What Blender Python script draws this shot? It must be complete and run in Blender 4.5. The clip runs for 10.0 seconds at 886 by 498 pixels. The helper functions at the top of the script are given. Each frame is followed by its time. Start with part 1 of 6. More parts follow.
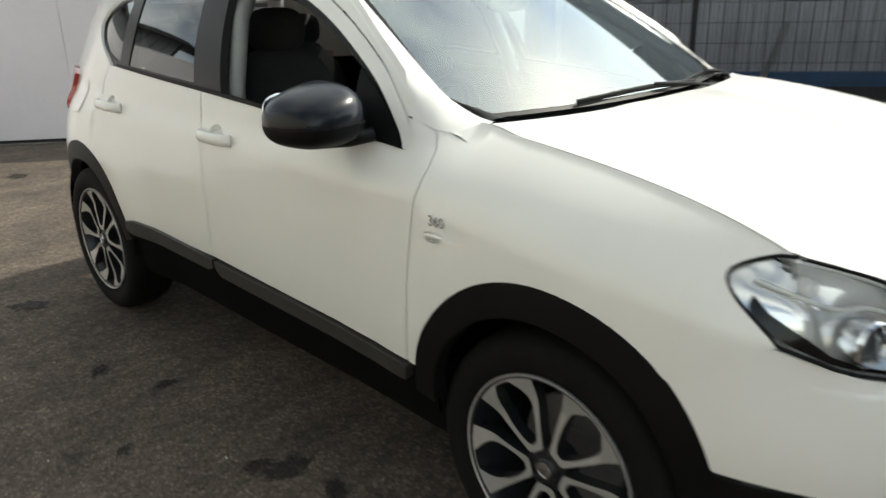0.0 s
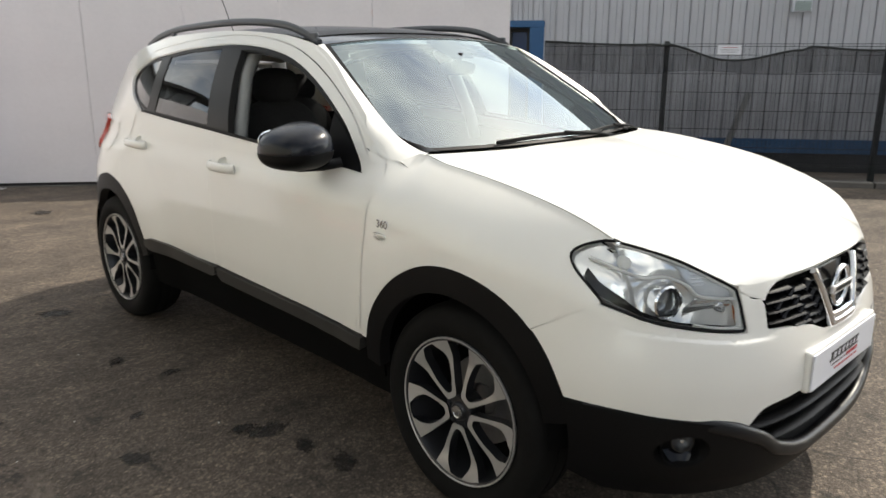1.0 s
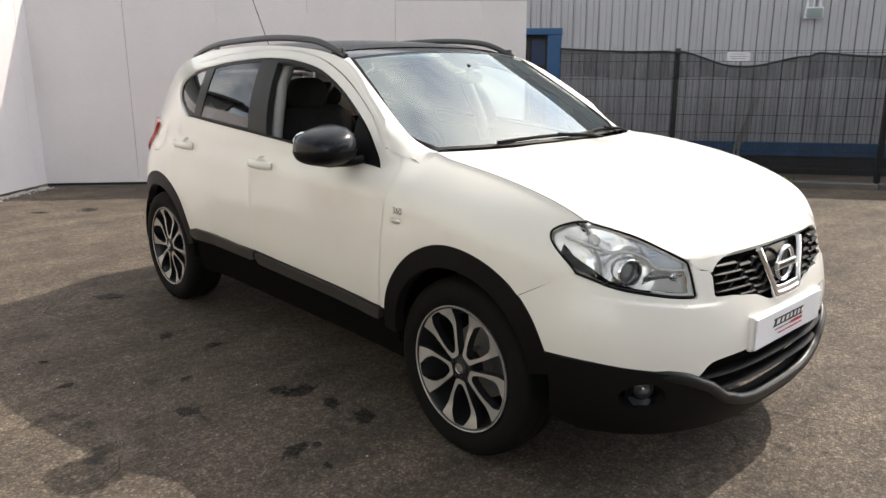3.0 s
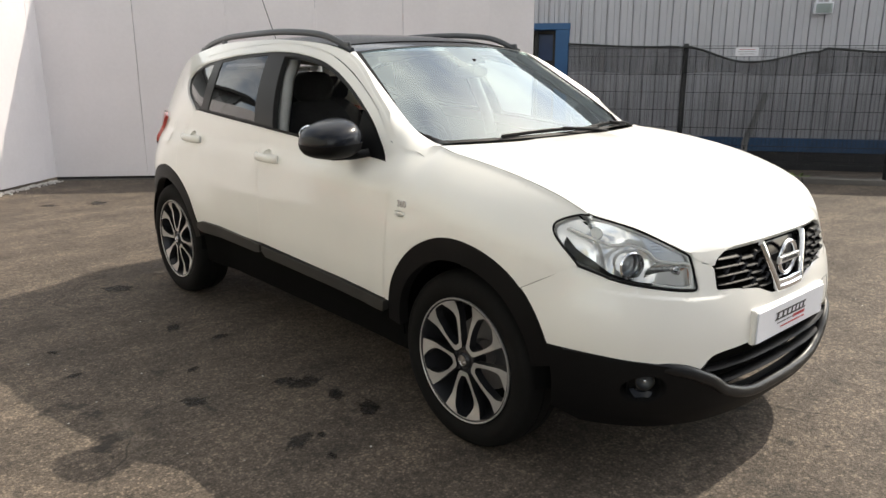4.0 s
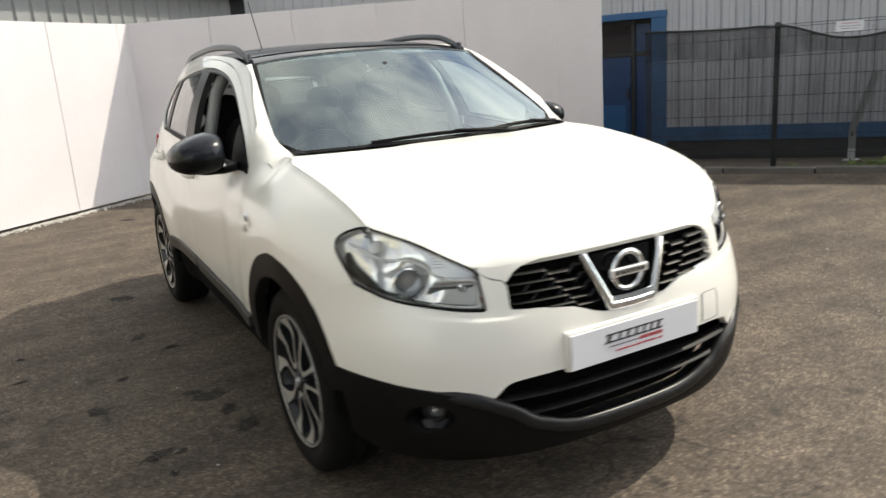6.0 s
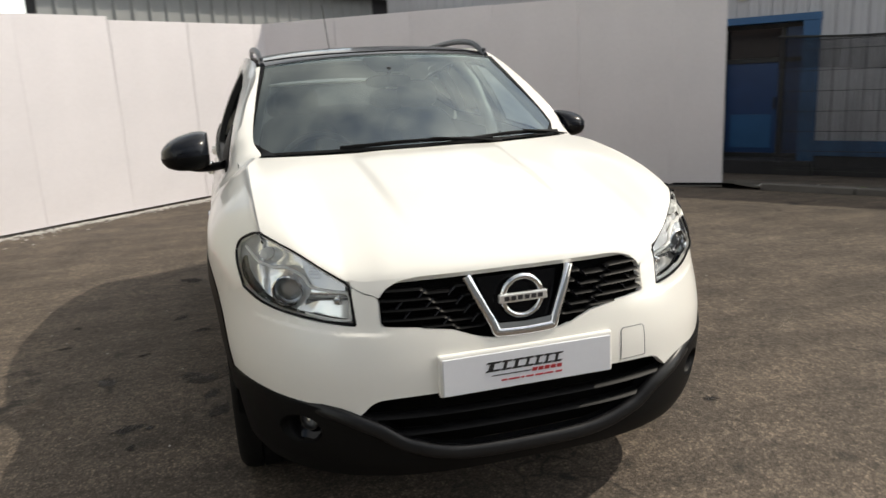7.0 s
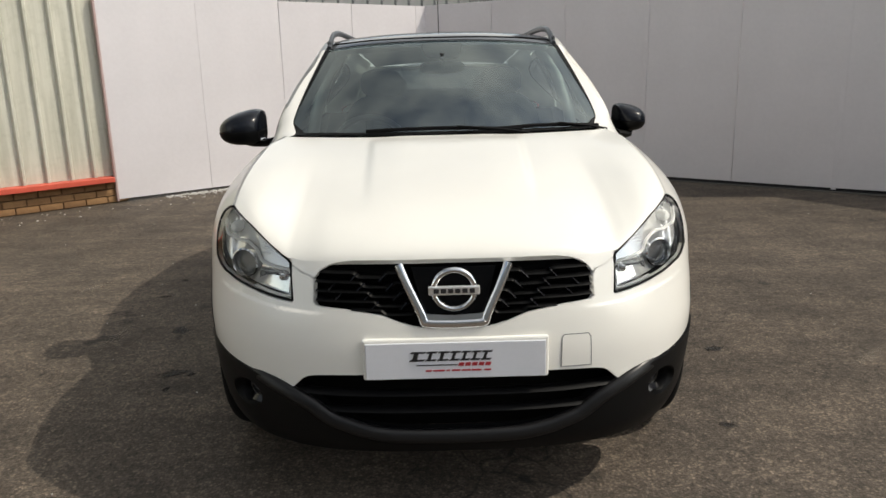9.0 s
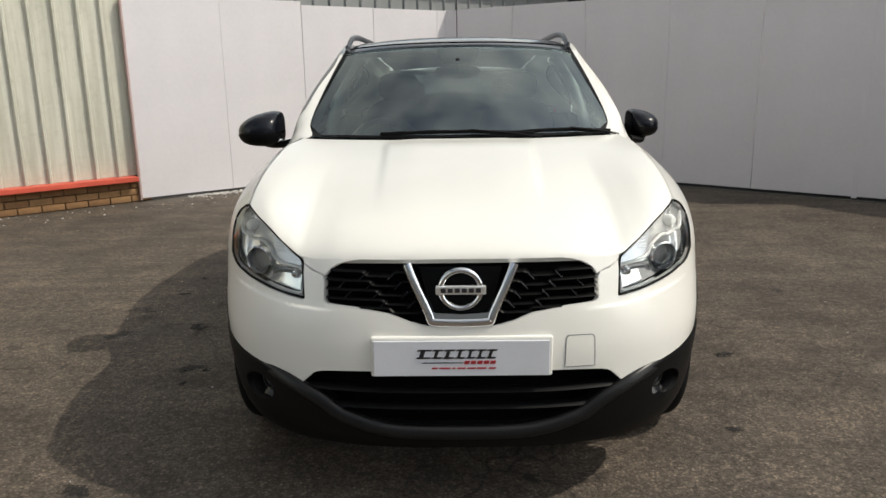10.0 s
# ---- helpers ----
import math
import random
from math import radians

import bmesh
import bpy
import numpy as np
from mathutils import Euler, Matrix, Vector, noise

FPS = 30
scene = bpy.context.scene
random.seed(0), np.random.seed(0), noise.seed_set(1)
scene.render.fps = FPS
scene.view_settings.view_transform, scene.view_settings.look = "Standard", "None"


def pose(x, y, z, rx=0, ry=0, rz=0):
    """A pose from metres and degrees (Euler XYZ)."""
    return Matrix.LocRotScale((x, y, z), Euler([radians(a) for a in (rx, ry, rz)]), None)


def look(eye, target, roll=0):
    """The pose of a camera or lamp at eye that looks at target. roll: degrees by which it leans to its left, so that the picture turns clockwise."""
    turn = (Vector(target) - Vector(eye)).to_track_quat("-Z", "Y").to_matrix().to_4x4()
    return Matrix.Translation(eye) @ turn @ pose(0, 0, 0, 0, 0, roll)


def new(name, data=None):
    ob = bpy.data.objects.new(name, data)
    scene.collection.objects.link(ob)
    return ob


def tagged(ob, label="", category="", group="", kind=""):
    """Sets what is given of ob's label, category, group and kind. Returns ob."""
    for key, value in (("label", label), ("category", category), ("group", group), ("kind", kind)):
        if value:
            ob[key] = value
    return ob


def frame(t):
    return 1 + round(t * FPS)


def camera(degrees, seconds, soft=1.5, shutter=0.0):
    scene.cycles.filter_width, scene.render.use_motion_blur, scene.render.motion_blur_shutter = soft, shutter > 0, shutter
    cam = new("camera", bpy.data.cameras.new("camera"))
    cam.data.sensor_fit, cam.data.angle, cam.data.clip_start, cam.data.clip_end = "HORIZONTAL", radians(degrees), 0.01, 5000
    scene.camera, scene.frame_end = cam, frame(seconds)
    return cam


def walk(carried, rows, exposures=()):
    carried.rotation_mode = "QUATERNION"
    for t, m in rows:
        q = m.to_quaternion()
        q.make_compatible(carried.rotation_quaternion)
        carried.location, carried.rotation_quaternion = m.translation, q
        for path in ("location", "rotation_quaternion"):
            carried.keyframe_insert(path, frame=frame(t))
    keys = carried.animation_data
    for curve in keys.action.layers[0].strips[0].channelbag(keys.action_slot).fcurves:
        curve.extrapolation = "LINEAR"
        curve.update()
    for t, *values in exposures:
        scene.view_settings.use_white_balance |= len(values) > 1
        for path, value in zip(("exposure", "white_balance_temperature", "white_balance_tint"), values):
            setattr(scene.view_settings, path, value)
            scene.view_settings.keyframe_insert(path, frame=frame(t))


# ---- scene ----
cam = camera(61.2, 10.0, soft=1.5, shutter=0.6)
PATH = [
    (0, (-2.069, -0.881, 1.426), (-0.729, 0.45, 0.769), -1.2),
    (0.5, (-2.301, -1.173, 1.414), (-0.878, 0.106, 0.832), 0.7),
    (1, (-2.399, -1.477, 1.428), (-1.029, -0.108, 0.928), 0.1),
    (1.5, (-2.497, -1.681, 1.438), (-1.173, -0.271, 0.927), 0.0),
    (2, (-2.65, -1.798, 1.447), (-1.317, -0.395, 0.941), -0.2),
    (2.5, (-2.664, -1.829, 1.461), (-1.331, -0.42, 0.973), -0.2),
    (4, (-2.67, -1.872, 1.454), (-1.362, -0.444, 0.954), 0.0),
    (4.5, (-2.63, -1.922, 1.45), (-1.318, -0.501, 0.94), 0.5),
    (5, (-2.357, -2.204, 1.431), (-1.116, -0.721, 0.921), -1.3),
    (5.5, (-2.022, -2.334, 1.412), (-0.904, -0.749, 0.921), -3.6),
    (6, (-1.591, -2.456, 1.415), (-0.639, -0.764, 0.934), -4.1),
    (6.2, (-1.42, -2.571, 1.401), (-0.523, -0.847, 0.93), -3.4),
    (7.3, (-0.585, -2.798, 1.394), (-0.178, -0.892, 0.938), -2.9),
    (7.5, (-0.45, -2.849, 1.391), (-0.121, -0.93, 0.933), -2.6),
    (8, (-0.246, -2.833, 1.386), (-0.105, -0.896, 0.91), -2.6),
    (8.5, (-0.154, -2.812, 1.397), (-0.076, -0.871, 0.922), -1.4),
    (9, (-0.067, -2.872, 1.395), (-0.034, -0.931, 0.913), -1.4),
    (9.5, (-0.04, -2.909, 1.393), (-0.048, -0.967, 0.914), -1.4),
    (10, (-0.03, -2.925, 1.397), (-0.051, -0.981, 0.926), -0.9),
]
# the clip's camera darkens its picture as the white car fills it
EXPOSURES = [(0.0, 0.49, 6850, 2), (0.5, 0.53, 6850, 3), (1.0, 0.54, 7000, 7), (2.5, 0.60, 7100, 10), (4.0, 0.63, 7150, 8), (5.5, 0.64, 7200, 7), (6.2, 0.50, 7150, 6), (7.5, -0.04, 7200, 8), (10.0, -0.12, 6950, 6)]
walk(cam, [(t, look(eye, target, roll)) for t, eye, target, roll in PATH], EXPOSURES)

# ---- world and sun ----
SUN_ELEV, SUN_AZ = radians(47.4), radians(96.5)   # the sun stands over +X, a little towards -Y
SUN_DIR = (math.cos(SUN_ELEV) * math.sin(SUN_AZ), math.cos(SUN_ELEV) * math.cos(SUN_AZ), math.sin(SUN_ELEV))
world = bpy.data.worlds.new("sky")
scene.world = world
world.use_nodes = True
wn, wl = world.node_tree.nodes, world.node_tree.links
wn.clear()
w_out = wn.new("ShaderNodeOutputWorld")
w_bg = wn.new("ShaderNodeBackground")
w_bg.inputs[1].default_value = 0.105
sky = wn.new("ShaderNodeTexSky")
sky.sky_type = "NISHITA"
sky.sun_disc = False
sky.sun_elevation = SUN_ELEV
sky.sun_rotation = SUN_AZ
sky.air_density, sky.dust_density = 1.0, 1.5
tc = wn.new("ShaderNodeTexCoord")
w_map = wn.new("ShaderNodeMapping")
w_map.inputs["Scale"].default_value = (1.0, 1.0, 2.2)
w_noise = wn.new("ShaderNodeTexNoise")
w_noise.inputs["Scale"].default_value = 2.6
w_noise.inputs["Detail"].default_value = 7
w_noise.inputs["Roughness"].default_value = 0.58
w_ramp = wn.new("ShaderNodeValToRGB")
w_ramp.color_ramp.elements[0].position = 0.38
w_ramp.color_ramp.elements[1].position = 0.66
w_mix = wn.new("ShaderNodeMix")
w_mix.data_type = "RGBA"
w_mix.inputs[7].default_value = (10.0, 10.1, 10.2, 1)
wl.new(tc.outputs["Generated"], w_map.inputs[0])
wl.new(w_map.outputs[0], w_noise.inputs["Vector"])
wl.new(w_noise.outputs[0], w_ramp.inputs[0])
wl.new(w_ramp.outputs[0], w_mix.inputs[0])
wl.new(sky.outputs[0], w_mix.inputs[6])
# thin cloud and haze glow brighter towards the sun
w_dot = wn.new("ShaderNodeVectorMath")
w_dot.operation = "DOT_PRODUCT"
w_dot.inputs[1].default_value = SUN_DIR
w_norm = wn.new("ShaderNodeVectorMath")
w_norm.operation = "NORMALIZE"
w_pow = wn.new("ShaderNodeMath")
w_pow.operation = "POWER"
w_pow.inputs[1].default_value = 3.5
w_max = wn.new("ShaderNodeMath")
w_max.operation = "MAXIMUM"
w_max.inputs[1].default_value = 0.0
w_gain = wn.new("ShaderNodeMath")
w_gain.operation = "MULTIPLY_ADD"
w_gain.inputs[1].default_value = 1.9
w_gain.inputs[2].default_value = 0.82
w_glow = wn.new("ShaderNodeVectorMath")
w_glow.operation = "SCALE"
wl.new(tc.outputs["Generated"], w_norm.inputs[0])
wl.new(w_norm.outputs[0], w_dot.inputs[0])
wl.new(w_dot.outputs["Value"], w_max.inputs[0])
wl.new(w_max.outputs[0], w_pow.inputs[0])
wl.new(w_pow.outputs[0], w_gain.inputs[0])
wl.new(w_mix.outputs[2], w_glow.inputs[0])
# the hazy horizon is brighter than the zenith
w_sep = wn.new("ShaderNodeSeparateXYZ")
w_low = wn.new("ShaderNodeMath")
w_low.operation = "SUBTRACT"
w_low.use_clamp = True
w_low.inputs[0].default_value = 1.0
w_lowp = wn.new("ShaderNodeMath")
w_lowp.operation = "POWER"
w_lowp.inputs[1].default_value = 2.5
w_haze = wn.new("ShaderNodeMath")
w_haze.operation = "MULTIPLY_ADD"
w_haze.inputs[1].default_value = 2.2
w_haze.inputs[2].default_value = 0.70
w_both = wn.new("ShaderNodeMath")
w_both.operation = "MULTIPLY"
wl.new(w_norm.outputs[0], w_sep.inputs[0])
wl.new(w_sep.outputs[2], w_low.inputs[1])
wl.new(w_low.outputs[0], w_lowp.inputs[0])
wl.new(w_lowp.outputs[0], w_haze.inputs[0])
wl.new(w_gain.outputs[0], w_both.inputs[0])
wl.new(w_haze.outputs[0], w_both.inputs[1])
wl.new(w_both.outputs[0], w_glow.inputs["Scale"])
wl.new(w_glow.outputs[0], w_bg.inputs[0])
wl.new(w_bg.outputs[0], w_out.inputs[0])

sun = new("sun", bpy.data.lights.new("sun", "SUN"))
sun.data.energy = 2.92
sun.data.angle = radians(0.6)
sun.data.color = (1.0, 0.955, 0.89)
sun.matrix_world = look(tuple(30 * c for c in SUN_DIR), (0, 0, 0))


# ---- materials ----
def nodes_of(name):
    m = bpy.data.materials.new(name)
    m.use_nodes = True
    nt = m.node_tree
    return m, nt, nt.nodes["Principled BSDF"]


def noise_node(nt, scale, detail=4.0, rough=0.55, coord="Object", stretch=None):
    t = nt.nodes.new("ShaderNodeTexCoord")
    n = nt.nodes.new("ShaderNodeTexNoise")
    n.inputs["Scale"].default_value = scale
    n.inputs["Detail"].default_value = detail
    n.inputs["Roughness"].default_value = rough
    src = t.outputs[coord]
    if stretch:
        mp = nt.nodes.new("ShaderNodeMapping")
        mp.inputs["Scale"].default_value = stretch
        nt.links.new(src, mp.inputs[0])
        src = mp.outputs[0]
    nt.links.new(src, n.inputs["Vector"])
    return n.outputs[0]


def ramp_node(nt, fac, stops):
    r = nt.nodes.new("ShaderNodeValToRGB")
    while len(r.color_ramp.elements) < len(stops):
        r.color_ramp.elements.new(0.5)
    for e, (p, c) in zip(r.color_ramp.elements, stops):
        e.position = p
        e.color = (*c, 1) if len(c) == 3 else c
    nt.links.new(fac, r.inputs[0])
    return r.outputs[0]


def mix_node(nt, fac, a, b, mode="MIX"):
    m = nt.nodes.new("ShaderNodeMix")
    m.data_type = "RGBA"
    m.blend_type = mode
    for k, v in ((0, fac), (6, a), (7, b)):
        if isinstance(v, (int, float)):
            m.inputs[k].default_value = v
        elif isinstance(v, tuple):
            m.inputs[k].default_value = (*v, 1)
        else:
            nt.links.new(v, m.inputs[k])
    return m.outputs[2]


def bump_node(nt, bsdf, height, strength, dist):
    b = nt.nodes.new("ShaderNodeBump")
    b.inputs["Strength"].default_value = strength
    b.inputs["Distance"].default_value = dist
    nt.links.new(height, b.inputs["Height"])
    nt.links.new(b.outputs[0], bsdf.inputs["Normal"])


def paint(name, colour, rough=0.4, metal=0.0, vary=0.06, scale=3.0, bump=0.0, coat=0.0, grain=60.0, spec=None):
    """A surface with two scales of variation."""
    m, nt, b = nodes_of(name)
    dark = tuple(c * (1 - vary) for c in colour)
    light = tuple(min(1, c * (1 + vary)) for c in colour)
    big = ramp_node(nt, noise_node(nt, scale), [(0.3, dark), (0.7, light)])
    fine = ramp_node(nt, noise_node(nt, grain, 3), [(0.3, (1 - vary,) * 3), (0.7, (1, 1, 1))])
    nt.links.new(mix_node(nt, 1.0, big, fine, "MULTIPLY"), b.inputs["Base Color"])
    b.inputs["Roughness"].default_value = rough
    b.inputs["Metallic"].default_value = metal
    b.inputs["Coat Weight"].default_value = coat
    b.inputs["Coat Roughness"].default_value = 0.03
    if spec is not None:
        b.inputs["Specular IOR Level"].default_value = spec
    if bump:
        bump_node(nt, b, noise_node(nt, grain * 3, 2), bump, 0.002)
    return m


def asphalt_material():
    m, nt, b = nodes_of("asphalt")
    big = ramp_node(nt, noise_node(nt, 0.35, 6, 0.65), [(0.3, (0.112, 0.092, 0.075)), (0.7, (0.180, 0.151, 0.126))])
    mid = ramp_node(nt, noise_node(nt, 2.2, 8, 0.72), [(0.36, (0.62, 0.62, 0.62)), (0.64, (1.16, 1.14, 1.11))])
    drag = ramp_node(nt, noise_node(nt, 1.4, 5, 0.6, stretch=(0.6, 3.2, 1)), [(0.40, (0.80, 0.80, 0.80)), (0.60, (1.08, 1.07, 1.06))])
    grit = ramp_node(nt, noise_node(nt, 75, 4, 0.75), [(0.36, (0.66, 0.66, 0.66)), (0.62, (1.30, 1.28, 1.26))])
    clot = ramp_node(nt, noise_node(nt, 24, 3, 0.6), [(0.36, (0.72, 0.72, 0.72)), (0.62, (1.18, 1.17, 1.16))])
    grit = mix_node(nt, 1.0, grit, clot, "MULTIPLY")
    # single stones of the aggregate, each with its own tone
    tcs = nt.nodes.new("ShaderNodeTexCoord")
    stone = nt.nodes.new("ShaderNodeTexVoronoi")
    stone.inputs["Scale"].default_value = 105
    nt.links.new(tcs.outputs["Object"], stone.inputs["Vector"])
    sep = nt.nodes.new("ShaderNodeSeparateColor")
    nt.links.new(stone.outputs["Color"], sep.inputs[0])
    tone = ramp_node(nt, sep.outputs[0], [(0.0, (0.72, 0.72, 0.72)), (0.55, (0.96, 0.955, 0.95)), (0.86, (1.25, 1.235, 1.21)), (1.0, (1.8, 1.75, 1.7))])
    rim = ramp_node(nt, stone.outputs["Distance"], [(0.30, (1, 1, 1)), (0.62, (0.66, 0.66, 0.66))])
    grit = mix_node(nt, 1.0, grit, mix_node(nt, 1.0, tone, rim, "MULTIPLY"), "MULTIPLY")
    c = mix_node(nt, 1.0, mix_node(nt, 1.0, mix_node(nt, 1.0, big, mid, "MULTIPLY"), drag, "MULTIPLY"), grit, "MULTIPLY")
    # oil blots in loose groups
    blotch = ramp_node(nt, noise_node(nt, 4.6, 4, 0.6), [(0.62, (0, 0, 0)), (0.66, (0.8, 0.8, 0.8))])
    area = ramp_node(nt, noise_node(nt, 0.5, 2, 0.5), [(0.50, (0, 0, 0)), (0.62, (1, 1, 1))])
    c = mix_node(nt, mix_node(nt, 1.0, blotch, area, "MULTIPLY"), c, (0.024, 0.021, 0.019))
    # fine cracks
    tc2 = nt.nodes.new("ShaderNodeTexCoord")
    warp = nt.nodes.new("ShaderNodeMix")
    warp.data_type = "VECTOR"
    warp.inputs[0].default_value = 0.35
    wn2 = nt.nodes.new("ShaderNodeTexNoise")
    wn2.inputs["Scale"].default_value = 2.5
    nt.links.new(tc2.outputs["Object"], wn2.inputs["Vector"])
    nt.links.new(tc2.outputs["Object"], warp.inputs[4])
    nt.links.new(wn2.outputs["Color"], warp.inputs[5])
    vor = nt.nodes.new("ShaderNodeTexVoronoi")
    vor.feature = "DISTANCE_TO_EDGE"
    vor.inputs["Scale"].default_value = 1.1
    nt.links.new(warp.outputs[1], vor.inputs["Vector"])
    crack = ramp_node(nt, vor.outputs["Distance"], [(0.0, (1, 1, 1)), (0.007, (0, 0, 0))])
    patchy = ramp_node(nt, noise_node(nt, 0.8, 2), [(0.50, (0, 0, 0)), (0.60, (0.75, 0.75, 0.75))])
    c = mix_node(nt, mix_node(nt, 1.0, crack, patchy, "MULTIPLY"), c, (0.018, 0.016, 0.015))
    nt.links.new(c, b.inputs["Base Color"])
    b.inputs["Roughness"].default_value = 0.75
    b.inputs["Specular IOR Level"].default_value = 0.3
    bump_node(nt, b, noise_node(nt, 85, 4, 0.75), 0.9, 0.008)
    return m


M_ASPHALT = asphalt_material()
M_BOARD = paint("white_painted_board", (0.70, 0.668, 0.688), 0.6, vary=0.035, scale=1.3, bump=0.1, grain=25)
M_EDGE = paint("raw_board_edge", (0.5, 0.36, 0.34), 0.8, vary=0.1)
M_CLAD_GREY = paint("grey_coated_steel", (0.47, 0.47, 0.50), 0.45, vary=0.05, scale=0.8)


def streaked_steel(name, colour):
    """Coated steel with faint runs of dirt."""
    m, nt, b = nodes_of(name)
    base = ramp_node(nt, noise_node(nt, 0.9), [(0.3, tuple(c * 0.94 for c in colour)), (0.7, colour)])
    runs = ramp_node(nt, noise_node(nt, 14, 5, 0.65, stretch=(1, 1, 0.06)), [(0.34, (0.80, 0.80, 0.77)), (0.60, (1.04, 1.04, 1.04))])
    spots = ramp_node(nt, noise_node(nt, 9, 6, 0.7), [(0.30, (0.88, 0.88, 0.86)), (0.5, (1, 1, 1))])
    nt.links.new(mix_node(nt, 1.0, mix_node(nt, 1.0, base, runs, "MULTIPLY"), spots, "MULTIPLY"), b.inputs["Base Color"])
    b.inputs["Roughness"].default_value = 0.5
    return m


M_CLAD_CREAM = streaked_steel("cream_coated_steel", (0.60, 0.585, 0.50))
M_RED = paint("red_trim", (0.62, 0.10, 0.06), 0.5, vary=0.08)
M_BLUE = paint("blue_paint", (0.014, 0.095, 0.235), 0.45, vary=0.08)
# door blue darkened: the recess's shade is put into the colour
M_BLUE_SHADED = paint("blue_door_shaded", (0.010, 0.048, 0.145), 0.35, vary=0.1)
M_POST = paint("dark_green_black_steel", (0.015, 0.018, 0.018), 0.45, vary=0.1)
M_CONCRETE = paint("old_concrete", (0.12, 0.11, 0.10), 0.9, vary=0.2, scale=2.2, bump=0.4)
M_VERGE = paint("verge_soil", (0.085, 0.075, 0.06), 0.95, vary=0.35, scale=4, bump=0.6)
M_ROOF = paint("grey_roof_sheet", (0.28, 0.29, 0.29), 0.55, vary=0.06)
M_CHALK = paint("pale_rubble", (0.55, 0.53, 0.50), 0.9, vary=0.25, scale=20)
M_DARK = paint("dark_plinth", (0.03, 0.03, 0.033), 0.8, vary=0.2)


# ---- mesh helpers ----
def part(name, bm, material, parent=None, label="", smooth=True):
    me = bpy.data.meshes.new(name)
    smooth = smooth and bm not in FLAT
    FLAT.discard(bm)
    bm.to_mesh(me)
    bm.free()
    for mat in (material if isinstance(material, (list, tuple)) else [material]):
        me.materials.append(mat)
    if smooth:
        me.polygons.foreach_set("use_smooth", [True] * len(me.polygons))
        me.set_sharp_from_angle(angle=radians(38))
    if "turned" in me.attributes:
        flat = [0.0] * (3 * len(me.vertices))
        me.attributes["turned"].data.foreach_get("vector", flat)
        me.attributes.remove(me.attributes["turned"])
        me.normals_split_custom_set_from_vertices([flat[i:i + 3] for i in range(0, len(flat), 3)])
    ob = new(name, me)
    if parent:
        ob.parent = parent
    if label:
        tagged(ob, label)
    return ob


def empty(name, label, category, m=None, group="", kind=""):
    ob = new(name)
    ob.empty_display_size = 0.1
    if m:
        ob.matrix_world = m
    return tagged(ob, label, category, group, kind)


def add_box(bm, cx, cy, cz, sx, sy, sz, bevel=0.0, m=None):
    r = bmesh.ops.create_cube(bm, size=1.0)
    vs = r["verts"]
    bmesh.ops.scale(bm, vec=(sx, sy, sz), verts=vs)
    bmesh.ops.translate(bm, vec=(cx, cy, cz), verts=vs)
    if bevel:
        es = list({e for v in vs for e in v.link_edges})
        g = bmesh.ops.bevel(bm, geom=es, offset=bevel, segments=2, affect="EDGES", profile=0.5)
        vs = list({v for f in g["faces"] for v in f.verts} | {v for v in vs if v.is_valid})
    if m:
        bmesh.ops.transform(bm, matrix=m, verts=vs)
    return vs


FLAT = set()      # meshes made of plain boards and bars keep flat faces


def box(sx, sy, sz, cx=0, cy=0, cz=0, bevel=0.0):
    bm = bmesh.new()
    FLAT.add(bm)
    add_box(bm, cx, cy, cz, sx, sy, sz, bevel)
    return bm


def run(a, b):
    """A pose at a on the ground, its x axis towards b, and the length of the way."""
    d = Vector((b[0] - a[0], b[1] - a[1]))
    return pose(a[0], a[1], 0, 0, 0, math.degrees(math.atan2(d.y, d.x))), d.length


# ---- ground: flat yard, falling away behind the kerb ----
U2 = Vector((0.58, -0.815)).normalized()      # along fence, kerb and grey building
N2 = Vector((-U2.y, U2.x))                    # away from the yard
KERB_Q = 6.12
bm = bmesh.new()
qs = [-600, -150, -40, -12, -4, 0, 3, KERB_Q, KERB_Q + 0.02, 6.95, 8.2, 9.4, 14, 40, 150, 600]
zs = [0, 0, 0, 0, 0, 0, 0, 0, -0.01, -0.06, -0.2, -0.3, -0.3, -0.3, -0.3, -0.3]
ss = [-600, -150, -40, -12, -4, 0, 4, 12, 40, 150, 600]
rows = [[bm.verts.new((N2.x * q + U2.x * k, N2.y * q + U2.y * k, z)) for k in ss] for q, z in zip(qs, zs)]
for ra, rb in zip(rows, rows[1:]):
    for i in range(len(ss) - 1):
        bm.faces.new((ra[i], ra[i + 1], rb[i + 1], rb[i]))
bmesh.ops.recalc_face_normals(bm, faces=bm.faces)
if sum(fc.normal.z for fc in bm.faces) < 0:
    bmesh.ops.reverse_faces(bm, faces=bm.faces)
ground = part("ground", bm, M_ASPHALT, smooth=False)
tagged(ground, "worn grey-brown asphalt yard with dark oil stains", "ground", kind="structure")

# ---- white hoarding ----
CORNER, LEFT_END, RIGHT_END = (-0.05, 7.9), (-3.45, 5.28), (4.6, 4.42)
WALL_H = 2.15


